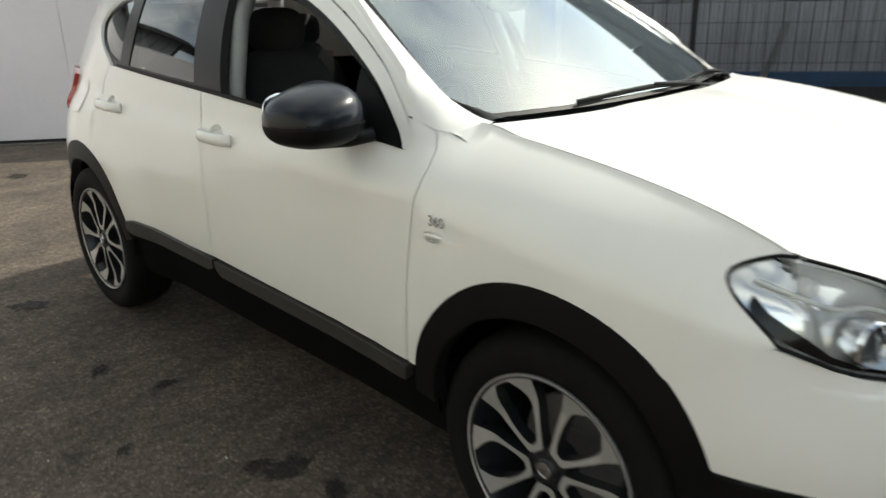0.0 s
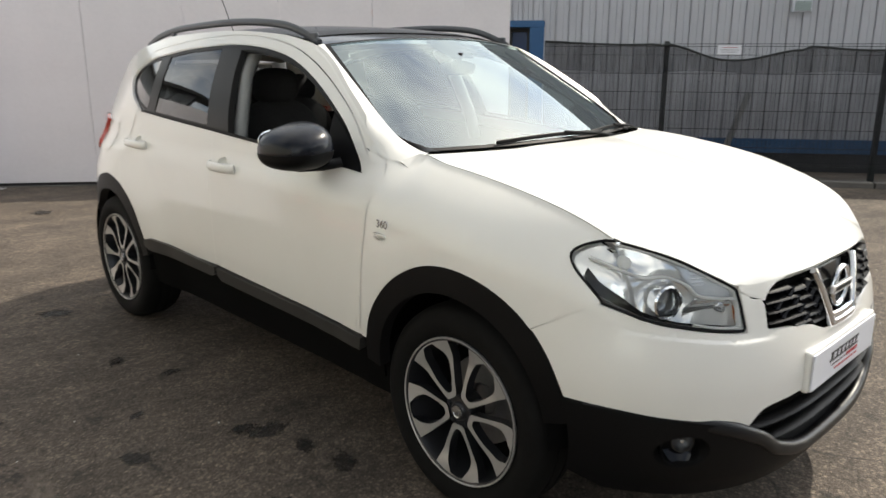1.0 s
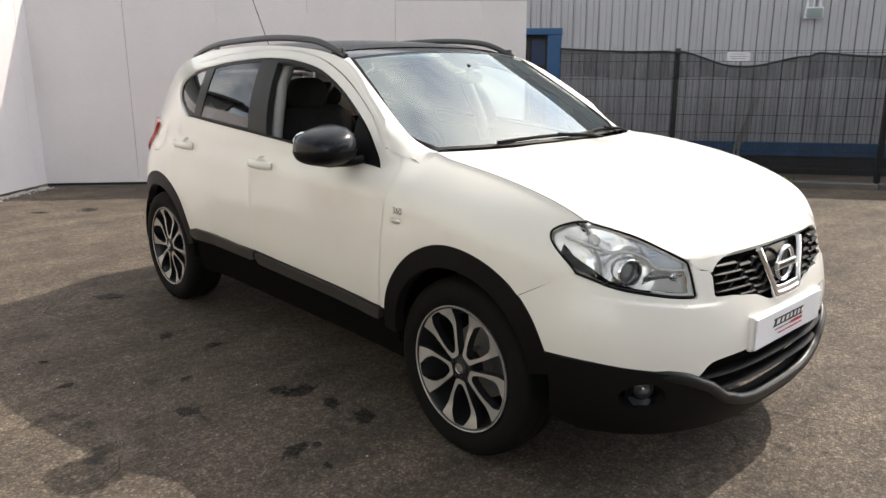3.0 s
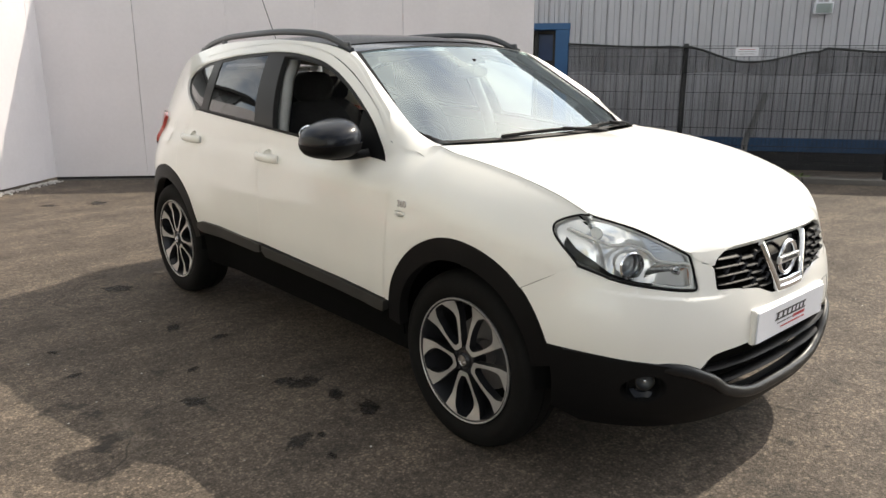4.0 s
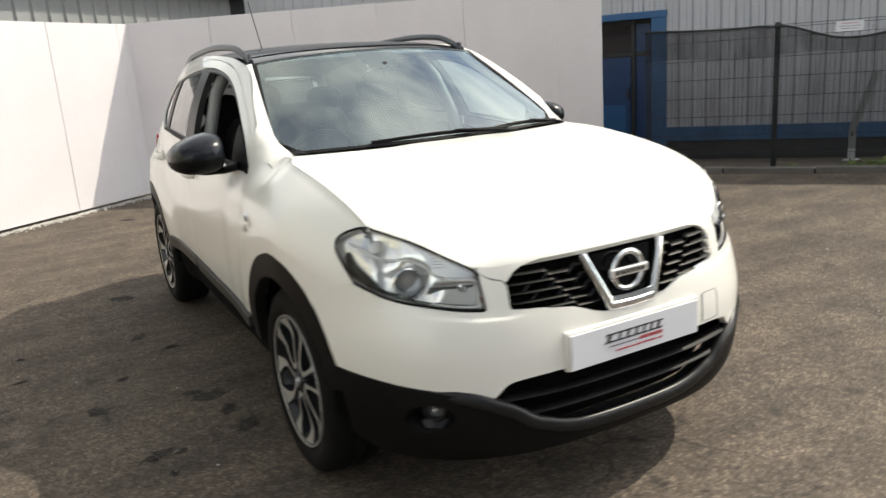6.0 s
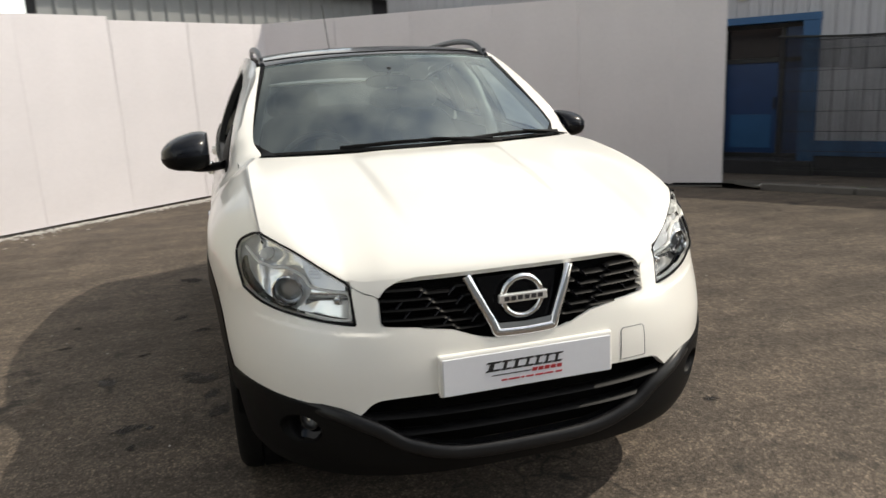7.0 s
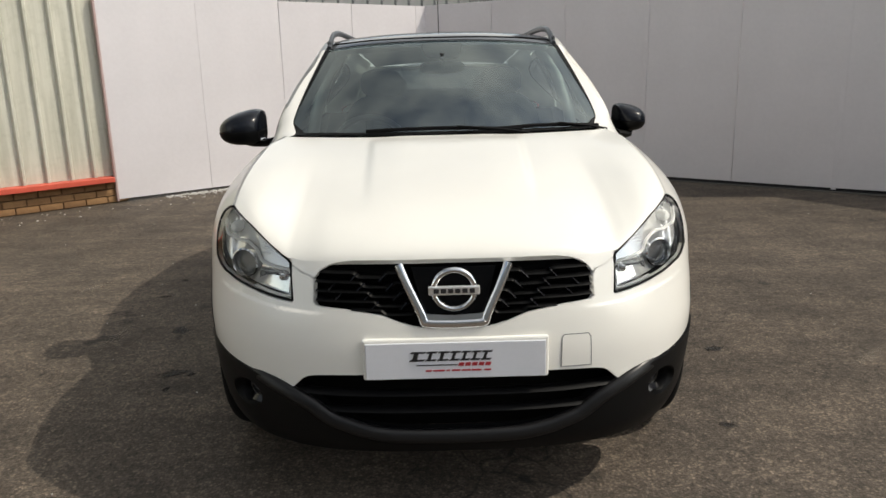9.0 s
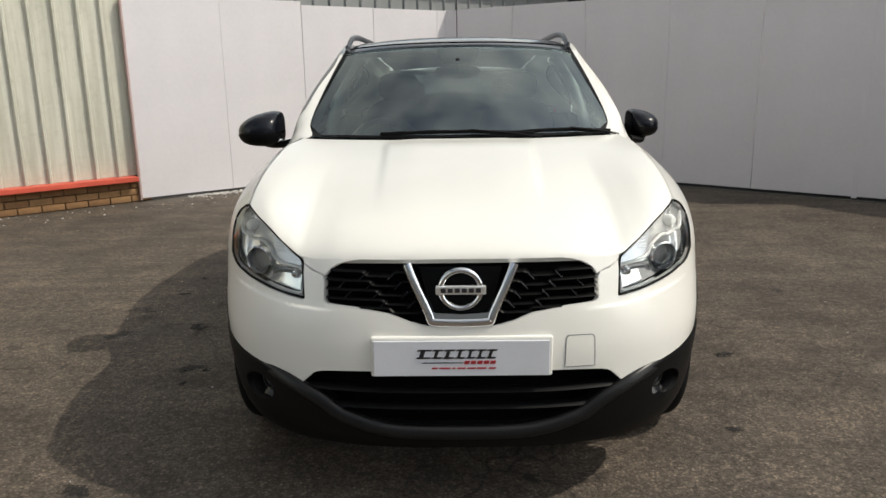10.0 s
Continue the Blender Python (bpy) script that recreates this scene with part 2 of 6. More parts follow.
def hoarding(name, a, b, first, pitch, side, label, wide_gap=None, high=0):
    """Boards fixed edge to edge on rails; their joints lie at first + k * pitch."""
    m, length = run(a, b)
    root = empty(name, label, "wall", m, kind="structure")
    rnd = random.Random(name)
    cuts = [0.0] + [first + k * pitch for k in range(12) if 0.15 < first + k * pitch < length - 0.1] + [length]
    for i, (p, q) in enumerate(zip(cuts, cuts[1:])):
        gap = 0.011 if i == wide_gap else 0.0035
        tall = WALL_H - 0.025 - rnd.uniform(0, 0.012) + (0.045 if i < high else 0.0)
        board = part("panel", box(q - p - gap, 0.018, tall, (q - p) / 2, 0, tall / 2, 0.002), M_BOARD, root)
        board.matrix_basis = pose(p, rnd.uniform(-0.005, 0.005), 0.036, rnd.uniform(-0.2, 0.2), 0, rnd.uniform(-0.2, 0.2))
    for z in (0.35, 1.1, 1.9):
        part("rail", box(length - 0.1, 0.05, 0.08, length / 2, side * 0.05, z), M_EDGE, root)
    return root


west = hoarding("wall_west", LEFT_END, CORNER, 0.03, 1.022, 1, "sunlit hoarding of white painted boards, joints showing", high=2)
part("edge_batten", box(0.02, 0.06, WALL_H - 0.03, -0.012, 0.01, WALL_H / 2, 0.003), M_EDGE, west, "pinkish raw batten edge")
north = hoarding("wall_north", CORNER, RIGHT_END, 0.03, 1.045, 1, "shaded hoarding of white painted boards, joints showing", 3)
m, length = run(CORNER, RIGHT_END)
for i, (cut, lo, hi) in enumerate(((2.115, 0.3, 1.9), (3.16, 0.02, 2.0), (5.24, 0.02, 2.1))):
    part("cover_strip", box(0.05, 0.006, hi - lo, cut, -0.014, (lo + hi) / 2, 0.002), M_BOARD, north)
part("foot_strip", box(length, 0.035, 0.012, length / 2, -0.075, 0.006, 0.003), M_CONCRETE, north, "pale dusty strip along the foot")
# dark strip added behind the boards to shade the gap at their foot
part("gap_darkener", box(length, 0.04, 0.06, length / 2, 0.035, 0.03), M_DARK, north)

# broken mortar along the foot of the north hoarding
strip_rng = random.Random(77)
bm = bmesh.new()
rows = []
for i in range(190):
    a = 0.10 + i * 0.03
    e = 0.072 + strip_rng.uniform(-0.008, 0.008) + 0.010 * math.sin(a * 5.1)
    h = 0.020 + strip_rng.uniform(-0.010, 0.008) if strip_rng.random() > 0.12 else -0.004
    rows.append([bm.verts.new((-0.05 + 0.80 * a - 0.60 * o, 7.90 - 0.60 * a - 0.80 * o, z)) for o, z in ((e + 0.026, -0.006), (e + 0.016, h), (e - 0.014, h * 0.9), (e - 0.024, -0.006))])
for p, q in zip(rows, rows[1:]):
    for k in range(3):
        bm.faces.new((p[k], p[k + 1], q[k + 1], q[k]))
bmesh.ops.recalc_face_normals(bm, faces=bm.faces)
part("mortar", bm, M_CHALK, north, "pale broken mortar along the foot")

# an unseen wall added behind the camera to block low sky light
tagged(part("sky_block_south", box(26, 0.3, 5.2, 1, -12.5, 2.6), M_ROOF), "unseen grey wall added to block low sky light", "wall", kind="structure")

# ---- clad buildings ----
def cladding_mesh(name, w, h, pitch, rib, depth, mat):
    """A sheet of trapezoid-profile steel, its ribs upright."""
    bm = bmesh.new()
    xs = []
    n = round(w / pitch)
    for i in range(n):
        x = i * pitch
        f = pitch - rib
        xs += [(x, 0), (x + f, 0), (x + f + rib * 0.28, -depth), (x + f + rib * 0.72, -depth)]
    xs.append((w, 0))
    lo = [bm.verts.new((x, y, 0)) for x, y in xs]
    hi = [bm.verts.new((x, y, h)) for x, y in xs]
    for i in range(len(xs) - 1):
        bm.faces.new((lo[i], lo[i + 1], hi[i + 1], hi[i]))
    me = bpy.data.meshes.new(name)
    bm.to_mesh(me)
    bm.free()
    me.materials.append(mat)
    return me


def clad_wall(root, length, z0, h, pitch, rib, depth, mat, offset=0.0, first=0.0):
    me = cladding_mesh("cladding_sheet", 4 * pitch, h, pitch, rib, depth, mat)
    for i in range(round(length / (4 * pitch))):
        s = new("cladding_sheet", me)
        s.parent = root
        s.matrix_basis = pose(first + i * 4 * pitch, offset - 0.002 * (i % 2), z0)
    core = part("core_wall", box(length, 0.2, z0 + h - 0.02, length / 2, offset + 0.12, (z0 + h - 0.02) / 2), M_DARK, root)
    return core


# the cream building beside the yard
ux, uy = -0.765, -0.644
west_a = (-3.45 + ux * 15 + 0.03, 5.40 + uy * 15)
west_b = (-3.45 + 0.03, 5.40)
m, length = run(west_a, west_b)
west_building = empty("cream_building", "cream ribbed steel building with red trim and brick plinth", "building", m)
clad_wall(west_building, length, 0.29, 4.2, 0.2288, 0.052, 0.040, M_CLAD_CREAM, 0.0, 0.312)
part("trim", box(14.86, 0.15, 0.055, 7.43, -0.075, 0.262, 0.006), M_RED, west_building, "red painted steel drip trim")
part("corner_flashing", box(0.10, 0.05, 4.0, 14.98, -0.02, 2.29, 0.004), M_ROOF, west_building, "blue-grey steel corner flashing")
part("gutter", box(15.2, 0.14, 0.12, 7.5, -0.06, 4.5, 0.03), M_ROOF, west_building)
# its set-back wing, seen over the hoarding
a2 = (-3.45 + 0.9, 5.28 + 1.6)
m, length = run(a2, (a2[0] - ux * 6.5, a2[1] - uy * 6.5))
back_wing = empty("grey_shed", "grey ribbed steel shed behind the hoarding", "building", m)
clad_wall(back_wing, length, 0.0, 2.75, 1 / 4, 0.06, 0.03, M_ROOF, 0.0)
bm = bmesh.new()
vs = [bm.verts.new(p) for p in ((-0.2, -0.25, 2.72), (length + 0.2, -0.25, 2.72), (length + 0.2, 5.0, 3.9), (-0.2, 5.0, 3.9), (-0.2, -0.25, 2.80), (length + 0.2, -0.25, 2.80), (length + 0.2, 5.0, 3.98), (-0.2, 5.0, 3.98))]
for q in ((0, 1, 2, 3), (7, 6, 5, 4), (0, 4, 5, 1), (1, 5, 6, 2), (2, 6, 7, 3), (3, 7, 4, 0)):
    bm.faces.new([vs[i] for i in q])
part("roof", bm, M_DARK, back_wing, "dark pitched sheet roof", smooth=False)

# the grey building behind
DOOR_R = (7.33, 6.02)
north_a = (DOOR_R[0] - U2.x * 9.0, DOOR_R[1] - U2.y * 9.0)
north_b = (DOOR_R[0] + U2.x * 12.0, DOOR_R[1] + U2.y * 12.0)
m, length = run(north_a, north_b)
north_building = empty("grey_building", "grey ribbed steel building with blue base band and door surround", "building", m)
DX0, DX1, BASE = 9.0 - 1.62, 9.0, -0.32      # the door's surround, and the ground there


def grooved_mesh(name, w, h, pitch, mat):
    """A sheet of steel with flat pans, a fine swage in each, and deep narrow grooves between them."""
    bm = bmesh.new()
    xs = [(0, 0)]
    for i in range(round(w / pitch)):
        x = i * pitch
        xs += [(x + 0.085, 0), (x + 0.092, 0.007), (x + 0.099, 0.0), (x + 0.168, 0), (x + 0.171, 0.034), (x + 0.182, 0.034), (x + 0.185, -0.012), (x + 0.197, -0.012), (x + 0.2, 0)]
    lo = [bm.verts.new((x, y, 0)) for x, y in xs]
    hi = [bm.verts.new((x, y, h)) for x, y in xs]
    for i in range(len(xs) - 1):
        bm.faces.new((lo[i], lo[i + 1], hi[i + 1], hi[i]))
    me = bpy.data.meshes.new(name)
    bm.to_mesh(me)
    bm.free()
    me.materials.append(mat)
    return me


def north_span(x0, x1, z0, h):
    me = grooved_mesh("cladding_sheet", 1.0, h, 0.2, M_CLAD_GREY)
    n = max(1, round(x1 - x0))
    for i in range(n):
        s = new("cladding_sheet", me)
        s.parent = north_building
        s.matrix_basis = pose(x0 + i * (x1 - x0) / n, -0.002 * (i % 2), z0)
        s.scale.x = (x1 - x0) / n


north_span(0, DX0, BASE, 6.25)
north_span(DX1, 21, 0.19, 5.74)
north_span(DX0, DX1, 1.95, 3.98)
part("core_wall", box(21, 0.2, 6.14, 10.5, 0.62, 2.77), M_DARK, north_building)
part("base_band", box(12, 0.05, 0.21, DX1 + 6, -0.04, 0.095, 0.004), M_BLUE, north_building, "blue painted steel base band")
part("plinth", box(12, 0.06, 0.34, DX1 + 6, 0.02, -0.175), M_DARK, north_building)

# ---- the car: its surfaces as functions ----
def smooth_curve(*knots):
    """A monotone cubic through (x, y) knots."""
    xs = [k[0] for k in knots]
    ys = [k[1] for k in knots]
    n = len(xs)
    d = [(ys[i + 1] - ys[i]) / (xs[i + 1] - xs[i]) for i in range(n - 1)]
    s = [d[0]] + [0 if d[i - 1] * d[i] <= 0 else 2 * d[i - 1] * d[i] / (d[i - 1] + d[i]) for i in range(1, n - 1)] + [d[-1]]

    def f(x):
        if x <= xs[0]:
            return ys[0] + s[0] * (x - xs[0])
        if x >= xs[-1]:
            return ys[-1] + s[-1] * (x - xs[-1])
        i = max(k for k in range(n - 1) if xs[k] <= x)
        w = xs[i + 1] - xs[i]
        t = (x - xs[i]) / w
        a, b = ys[i], ys[i + 1]
        return (a * (1 + 2 * t) * (1 - t) ** 2 + w * s[i] * t * (1 - t) ** 2 + b * t * t * (3 - 2 * t) + w * s[i + 1] * t * t * (t - 1))
    return f


def ease(a, b, x):
    t = min(1, max(0, (x - a) / (b - a)))
    return t * t * (3 - 2 * t)


nose_y = smooth_curve((0.15, -0.69), (0.20, -0.75), (0.25, -0.79), (0.30, -0.810), (0.38, -0.818), (0.45, -0.821), (0.55, -0.821), (0.65, -0.811),
                      (0.72, -0.796), (0.80, -0.776), (0.88, -0.748), (0.92, -0.728), (0.955, -0.695), (1.0, -0.63))
tail_y = smooth_curve((0.2, 3.28), (0.3, 3.36), (0.45, 3.41), (0.6, 3.42), (0.8, 3.40), (1.0, 3.30), (1.2, 3.18), (1.45, 2.98))
half_w = smooth_curve((0.15, 0.79), (0.3, 0.838), (0.4, 0.855), (0.5, 0.868), (0.6, 0.877), (0.75, 0.878), (0.9, 0.868), (1.0, 0.855), (1.2, 0.80))
NOSE_D, TAIL_D, TAIL_N = 0.87, 0.98, 2.8
belt_x = smooth_curve((0.30, 0.70), (0.42, 0.742), (0.6, 0.782), (0.8, 0.812), (1.1, 0.828), (1.6, 0.832), (2.2, 0.818), (2.6, 0.79), (2.8, 0.758), (3.0, 0.700), (3.2, 0.60))
roof_x = smooth_curve((0.30, 0.745), (0.425, 0.745), (0.7, 0.688), (1.02, 0.607), (1.3, 0.612), (1.7, 0.62), (2.2, 0.605), (2.7, 0.575), (3.1, 0.51))
roof_z = smooth_curve((0.30, 1.06), (0.425, 1.112), (0.7, 1.296), (1.02, 1.468), (1.3, 1.518), (1.7, 1.537), (2.2, 1.526), (2.7, 1.470), (3.1, 1.385))
bonnet_x = smooth_curve((-0.60, 0.72), (-0.43, 0.714), (-0.1, 0.704), (0.317, 0.672), (0.45, 0.69))
bonnet_z = smooth_curve((-0.60, 0.88), (-0.43, 0.953), (-0.1, 1.035), (0.317, 1.113), (0.45, 1.128))


nose_n = smooth_curve((0.25, 2.85), (0.40, 2.96), (0.52, 2.93), (0.62, 2.84), (0.72, 2.73), (0.80, 2.7), (1.0, 2.65))


fold_z = smooth_curve((0.0, 0.622), (0.12, 0.635), (0.215, 0.670), (0.32, 0.687), (0.42, 0.684), (0.5, 0.687), (0.6, 0.697), (0.68, 0.709), (0.8, 0.732))


def front_y(x, z):
    """The nose: y where the front stands at x, z."""
    t = min(0.9999, abs(x) / half_w(z))
    n = nose_n(z)
    # a soft fold runs from under the lamps to the foot of the grille
    a = abs(x)
    fold = fold_z(a)
    back = 0.006 * ease(fold - 0.004, fold + 0.009, z) * ease(0.80, 0.66, a) * ease(0.36, 0.47, a)
    return nose_y(z) + NOSE_D * (1 - (1 - t ** n) ** (1 / n)) + back


def flare(y, z):
    """The soft swell of the flank round each wheel."""
    f = 0.010 * (1 - ease(0.46, 0.62, math.hypot(y - 0.015, z - 0.405))) * ease(-0.26, -0.02, y)
    r = 0.016 * (1 - ease(0.45, 0.70, math.hypot(y - 2.64, z - 0.40)))
    return f + r - 0.006 * ease(0.62, 0.80, y) * ease(2.2, 1.9, y) * ease(0.98, 0.80, z)


def low_x(y, z):
    w = half_w(z) * (1 - 0.02 * ease(0.6, 2.4, y)) + flare(y, z)
    y0, y1 = nose_y(z) + NOSE_D, tail_y(z) - TAIL_D
    if y < y0:
        n = nose_n(z)
        w *= max(0.0, 1 - min(1, (y0 - y) / NOSE_D) ** n) ** (1 / n)
    if y > y1:
        w *= max(0.0, 1 - min(1, (y - y1) / TAIL_D) ** TAIL_N) ** (1 / TAIL_N)
    return w


def wing_x(y, z):
    zb, xb, h = bonnet_z(y), bonnet_x(y), 0.215
    if z <= zb - h:
        return low_x(y, z)
    xl = low_x(y, zb - h)
    t = min(1.0, (z - zb + h) / h)
    return min(xl, xb) + max(0, xl - xb) * max(0.0, 1 - t ** 1.85)


def glass_x(y, z):
    zr = roof_z(y)
    zb = min(1.05, zr - 0.05)
    t = max(0.0, (z - zb) / (zr - zb))
    return belt_x(y) + (roof_x(y) - belt_x(y)) * t ** (1.6 - 0.45 * ease(2.3, 2.9, y))


def side_x(y, z):
    """The flank: half width at y, z."""
    w = ease(0.94, 1.07, z)
    door = low_x(y, z) * (1 - w) + glass_x(y, z) * w if w > 0 else low_x(y, z)
    k = ease(0.36, 0.62, y)
    return wing_x(y, z) * (1 - k) + door * k if k < 1 else door


def bonnet_point(s, t):
    """The bonnet: s from -1 to 1 across, t from the front edge to the cowl."""
    a = abs(s)
    xf = 0.714 * a ** 0.92
    zf = lead_z(xf)
    yf = front_y(xf, zf)
    xr = 0.7135 * a ** 0.95
    yr = 0.245 + 0.085 * a ** 2
    zr = 1.101 + 0.006 * a ** 2
    c1 = (yf + 0.030 + 0.115 * a ** 3, zf + 0.075 * (1 - a ** 3) + 0.03)
    c2 = (yr - 0.42, zr - 0.075 - 0.005 * a)
    u = 1 - t
    y = u ** 3 * yf + 3 * u * u * t * c1[0] + 3 * u * t * t * c2[0] + t ** 3 * yr
    z = u ** 3 * zf + 3 * u * u * t * c1[1] + 3 * u * t * t * c2[1] + t ** 3 * zr
    x = xf + (xr - xf) * t + 0.005 * a ** 3 * math.sin(math.pi * t) - 0.034 * a ** 3 * ease(0.88, 1.0, t)
    z += 0.0288 * a ** 2.6 * 4 * t * (1 - t)
    crease = 0.245 + 0.055 * t
    z += 0.010 * ease(crease + 0.022, crease - 0.018, x) * ease(0.30, 0.75, t) * ease(1.0, 0.90, t) + 0.005 * ease(0.30, 0.15, x) * ease(0.1, 0.6, t)
    return Vector((math.copysign(x, s), y, z))


lead_z = smooth_curve((0.0, 0.8415), (0.20, 0.8405), (0.30, 0.839), (0.38, 0.836), (0.44, 0.832), (0.485, 0.834), (0.54, 0.862), (0.63, 0.919), (0.714, 0.953))


# the wing meets the bonnet along its side edge
edge_pts = [bonnet_point(1, t) for t in (0.0, 0.12, 0.25, 0.4, 0.55, 0.7, 0.85, 0.92, 1.0)]
bonnet_x = smooth_curve((edge_pts[0].y - 0.15, 0.72), *[(p.y, p.x) for p in edge_pts], (0.46, 0.712))
bonnet_z = smooth_curve((edge_pts[0].y - 0.15, 0.90), *[(p.y, p.z) for p in edge_pts], (0.46, 1.128))


def grid_mesh(f, nu, nv, m=None):
    bm = bmesh.new()
    g = [[bm.verts.new(f(i / nu, j / nv)) for i in range(nu + 1)] for j in range(nv + 1)]
    for j in range(nv):
        for i in range(nu):
            bm.faces.new((g[j][i], g[j][i + 1], g[j + 1][i + 1], g[j + 1][i]))
    return bm



# ---- patches cut out of those surfaces ----
from mathutils.geometry import delaunay_2d_cdt


def spline(pts, n=5):
    """A smooth open line through 2D points."""
    out = []
    for i in range(len(pts) - 1):
        a, b = pts[max(0, i - 1)], pts[i]
        c, d = pts[i + 1], pts[min(len(pts) - 1, i + 2)]
        for k in range(n):
            t = k / n
            out.append(tuple(0.5 * (2 * b[j] + (c[j] - a[j]) * t + (2 * a[j] - 5 * b[j] + 4 * c[j] - d[j]) * t * t + (3 * b[j] - a[j] - 3 * c[j] + d[j]) * t ** 3)
                             for j in range(len(b))))
    out.append(tuple(pts[-1]))
    return out


def arc(cy, cz, r, a0, a1, n=24, squash=1.0):
    return [(cy + r * math.cos(radians(a0 + (a1 - a0) * i / n)), cz + squash * r * math.sin(radians(a0 + (a1 - a0) * i / n))) for i in range(n + 1)]


def inside(p, poly):
    hit = False
    j = len(poly) - 1
    for i in range(len(poly)):
        (xi, yi), (xj, yj) = poly[i], poly[j]
        if (yi > p[1]) != (yj > p[1]) and p[0] < (xj - xi) * (p[1] - yi) / (yj - yi) + xi:
            hit = not hit
        j = i
    return hit


def densify(poly, step):
    out = []
    for i, a in enumerate(poly):
        b = poly[(i + 1) % len(poly)]
        n = max(1, math.ceil(math.dist(a, b) / step))
        if math.dist(a, b) > 1e-5:
            out += [(a[0] + (b[0] - a[0]) * k / n, a[1] + (b[1] - a[1]) * k / n) for k in range(n)]
    return out


def patch(f, outline, step=0.03, holes=(), lift=0.0, depth=0.014, extra=(), smooth=True):
    """A sheet over the surface f(u, v) inside an outline in u, v, with its edges turned in by depth."""
    loops = [densify(outline, step)] + [densify(h, step) for h in holes]
    pts, edges = [], []
    for loop in loops:
        k = len(pts)
        pts += loop
        edges += [(k + i, k + (i + 1) % len(loop)) for i in range(len(loop))]
    rim = list(pts)
    us, vs = [p[0] for p in loops[0]], [p[1] for p in loops[0]]
    cells = {}
    for p in rim:
        cells.setdefault((int(p[0] // step), int(p[1] // step)), []).append(p)

    def clear(p):
        a, b = int(p[0] // step), int(p[1] // step)
        return all(math.dist(p, q) > step * 0.42 for i in (-1, 0, 1) for j in (-1, 0, 1) for q in cells.get((a + i, b + j), ()))
    rows = []
    nv = int((max(vs) - min(vs)) / step) + 1
    for j in range(nv):
        v = min(vs) + (j + 0.5) * step
        for i in range(int((max(us) - min(us)) / step) + 1):
            rows.append((min(us) + (i + 0.5 + 0.25 * (j % 2)) * step, v))
    for p in rows + list(extra):
        if inside(p, loops[0]) and not any(inside(p, h) for h in loops[1:]) and (clear(p) or p in extra):
            pts.append(p)
    r = delaunay_2d_cdt([Vector(p) for p in pts], edges, [], 0, 1e-6)
    co, tris = r[0], r[2]
    e = 1e-3
    P, N = [], []
    for c in co:
        p = Vector(f(c.x, c.y))
        n = (Vector(f(c.x + e, c.y)) - Vector(f(c.x - e, c.y))).cross(Vector(f(c.x, c.y + e)) - Vector(f(c.x, c.y - e)))
        n.normalize()
        if n.dot(p - Vector((0, 1.3, 0.5))) < 0:
            n = -n
        P.append(p + n * lift)
        N.append(n)
    bm = bmesh.new()
    turned = bm.verts.layers.float_vector.new("turned") if smooth else None
    vv = [bm.verts.new(p) for p in P]
    if smooth:
        for v, n in zip(vv, N):
            v[turned] = n
    for t in tris:
        c = (sum(co[i].x for i in t) / len(t), sum(co[i].y for i in t) / len(t))
        if inside(c, loops[0]) and not any(inside(c, h) for h in loops[1:]):
            a, b, d = (P[i] for i in t[:3])
            if (b - a).cross(d - a).dot(N[t[0]]) < 0:
                t = t[::-1]
            bm.faces.new([vv[i] for i in t])
    if depth:
        border = [ed for ed in bm.edges if len(ed.link_faces) == 1]
        low = {}
        for ed in border:
            for v in ed.verts:
                if v not in low:
                    i = vv.index(v)
                    low[v] = bm.verts.new(v.co - N[i] * depth)
                    if smooth:
                        low[v][turned] = N[i]
        for ed in border:
            fc = ed.link_faces[0]
            lv = [l.vert for l in fc.loops]
            a, b = ed.verts
            if lv[(lv.index(a) + 1) % len(lv)] != b:
                a, b = b, a
            bm.faces.new((b, a, low[a], low[b]))
    for v in [v for v in bm.verts if not v.link_faces]:
        bm.verts.remove(v)
    return bm


def side_f(sgn):
    return lambda y, z: (sgn * side_x(y, z), y, z)


def front_f(x, z):
    return (x, front_y(x, z), z)


def sweep(path, profile, closed=False, up=None, caps=True):
    """A profile (2D points) carried along a 3D path."""
    bm = bmesh.new()
    path = [Vector(p) for p in path]
    n = len(path)
    rings = []
    ref = Vector(up) if up else Vector((0, 0, 1))
    for i, p in enumerate(path):
        a = path[(i - 1) % n] if closed or i else path[0]
        b = path[(i + 1) % n] if closed or i < n - 1 else path[-1]
        t = (b - a).normalized()
        s = t.cross(ref).normalized()
        w = s.cross(t).normalized()
        rings.append([bm.verts.new(p + s * u + w * v) for u, v in profile])
    m = len(profile)
    for i in range(n if closed else n - 1):
        for k in range(m):
            bm.faces.new((rings[i][k], rings[i][(k + 1) % m], rings[(i + 1) % n][(k + 1) % m], rings[(i + 1) % n][k]))
    if caps and not closed:
        bm.faces.new(rings[0][::-1])
        bm.faces.new(rings[-1])
    bmesh.ops.recalc_face_normals(bm, faces=bm.faces)
    return bm


def oval(a, b=None, n=12, sq=1.0):
    b = b or a
    f = lambda v: math.copysign(abs(v) ** sq, v)
    return [(a * f(math.cos(2 * math.pi * i / n)), b * f(math.sin(2 * math.pi * i / n))) for i in range(n)]


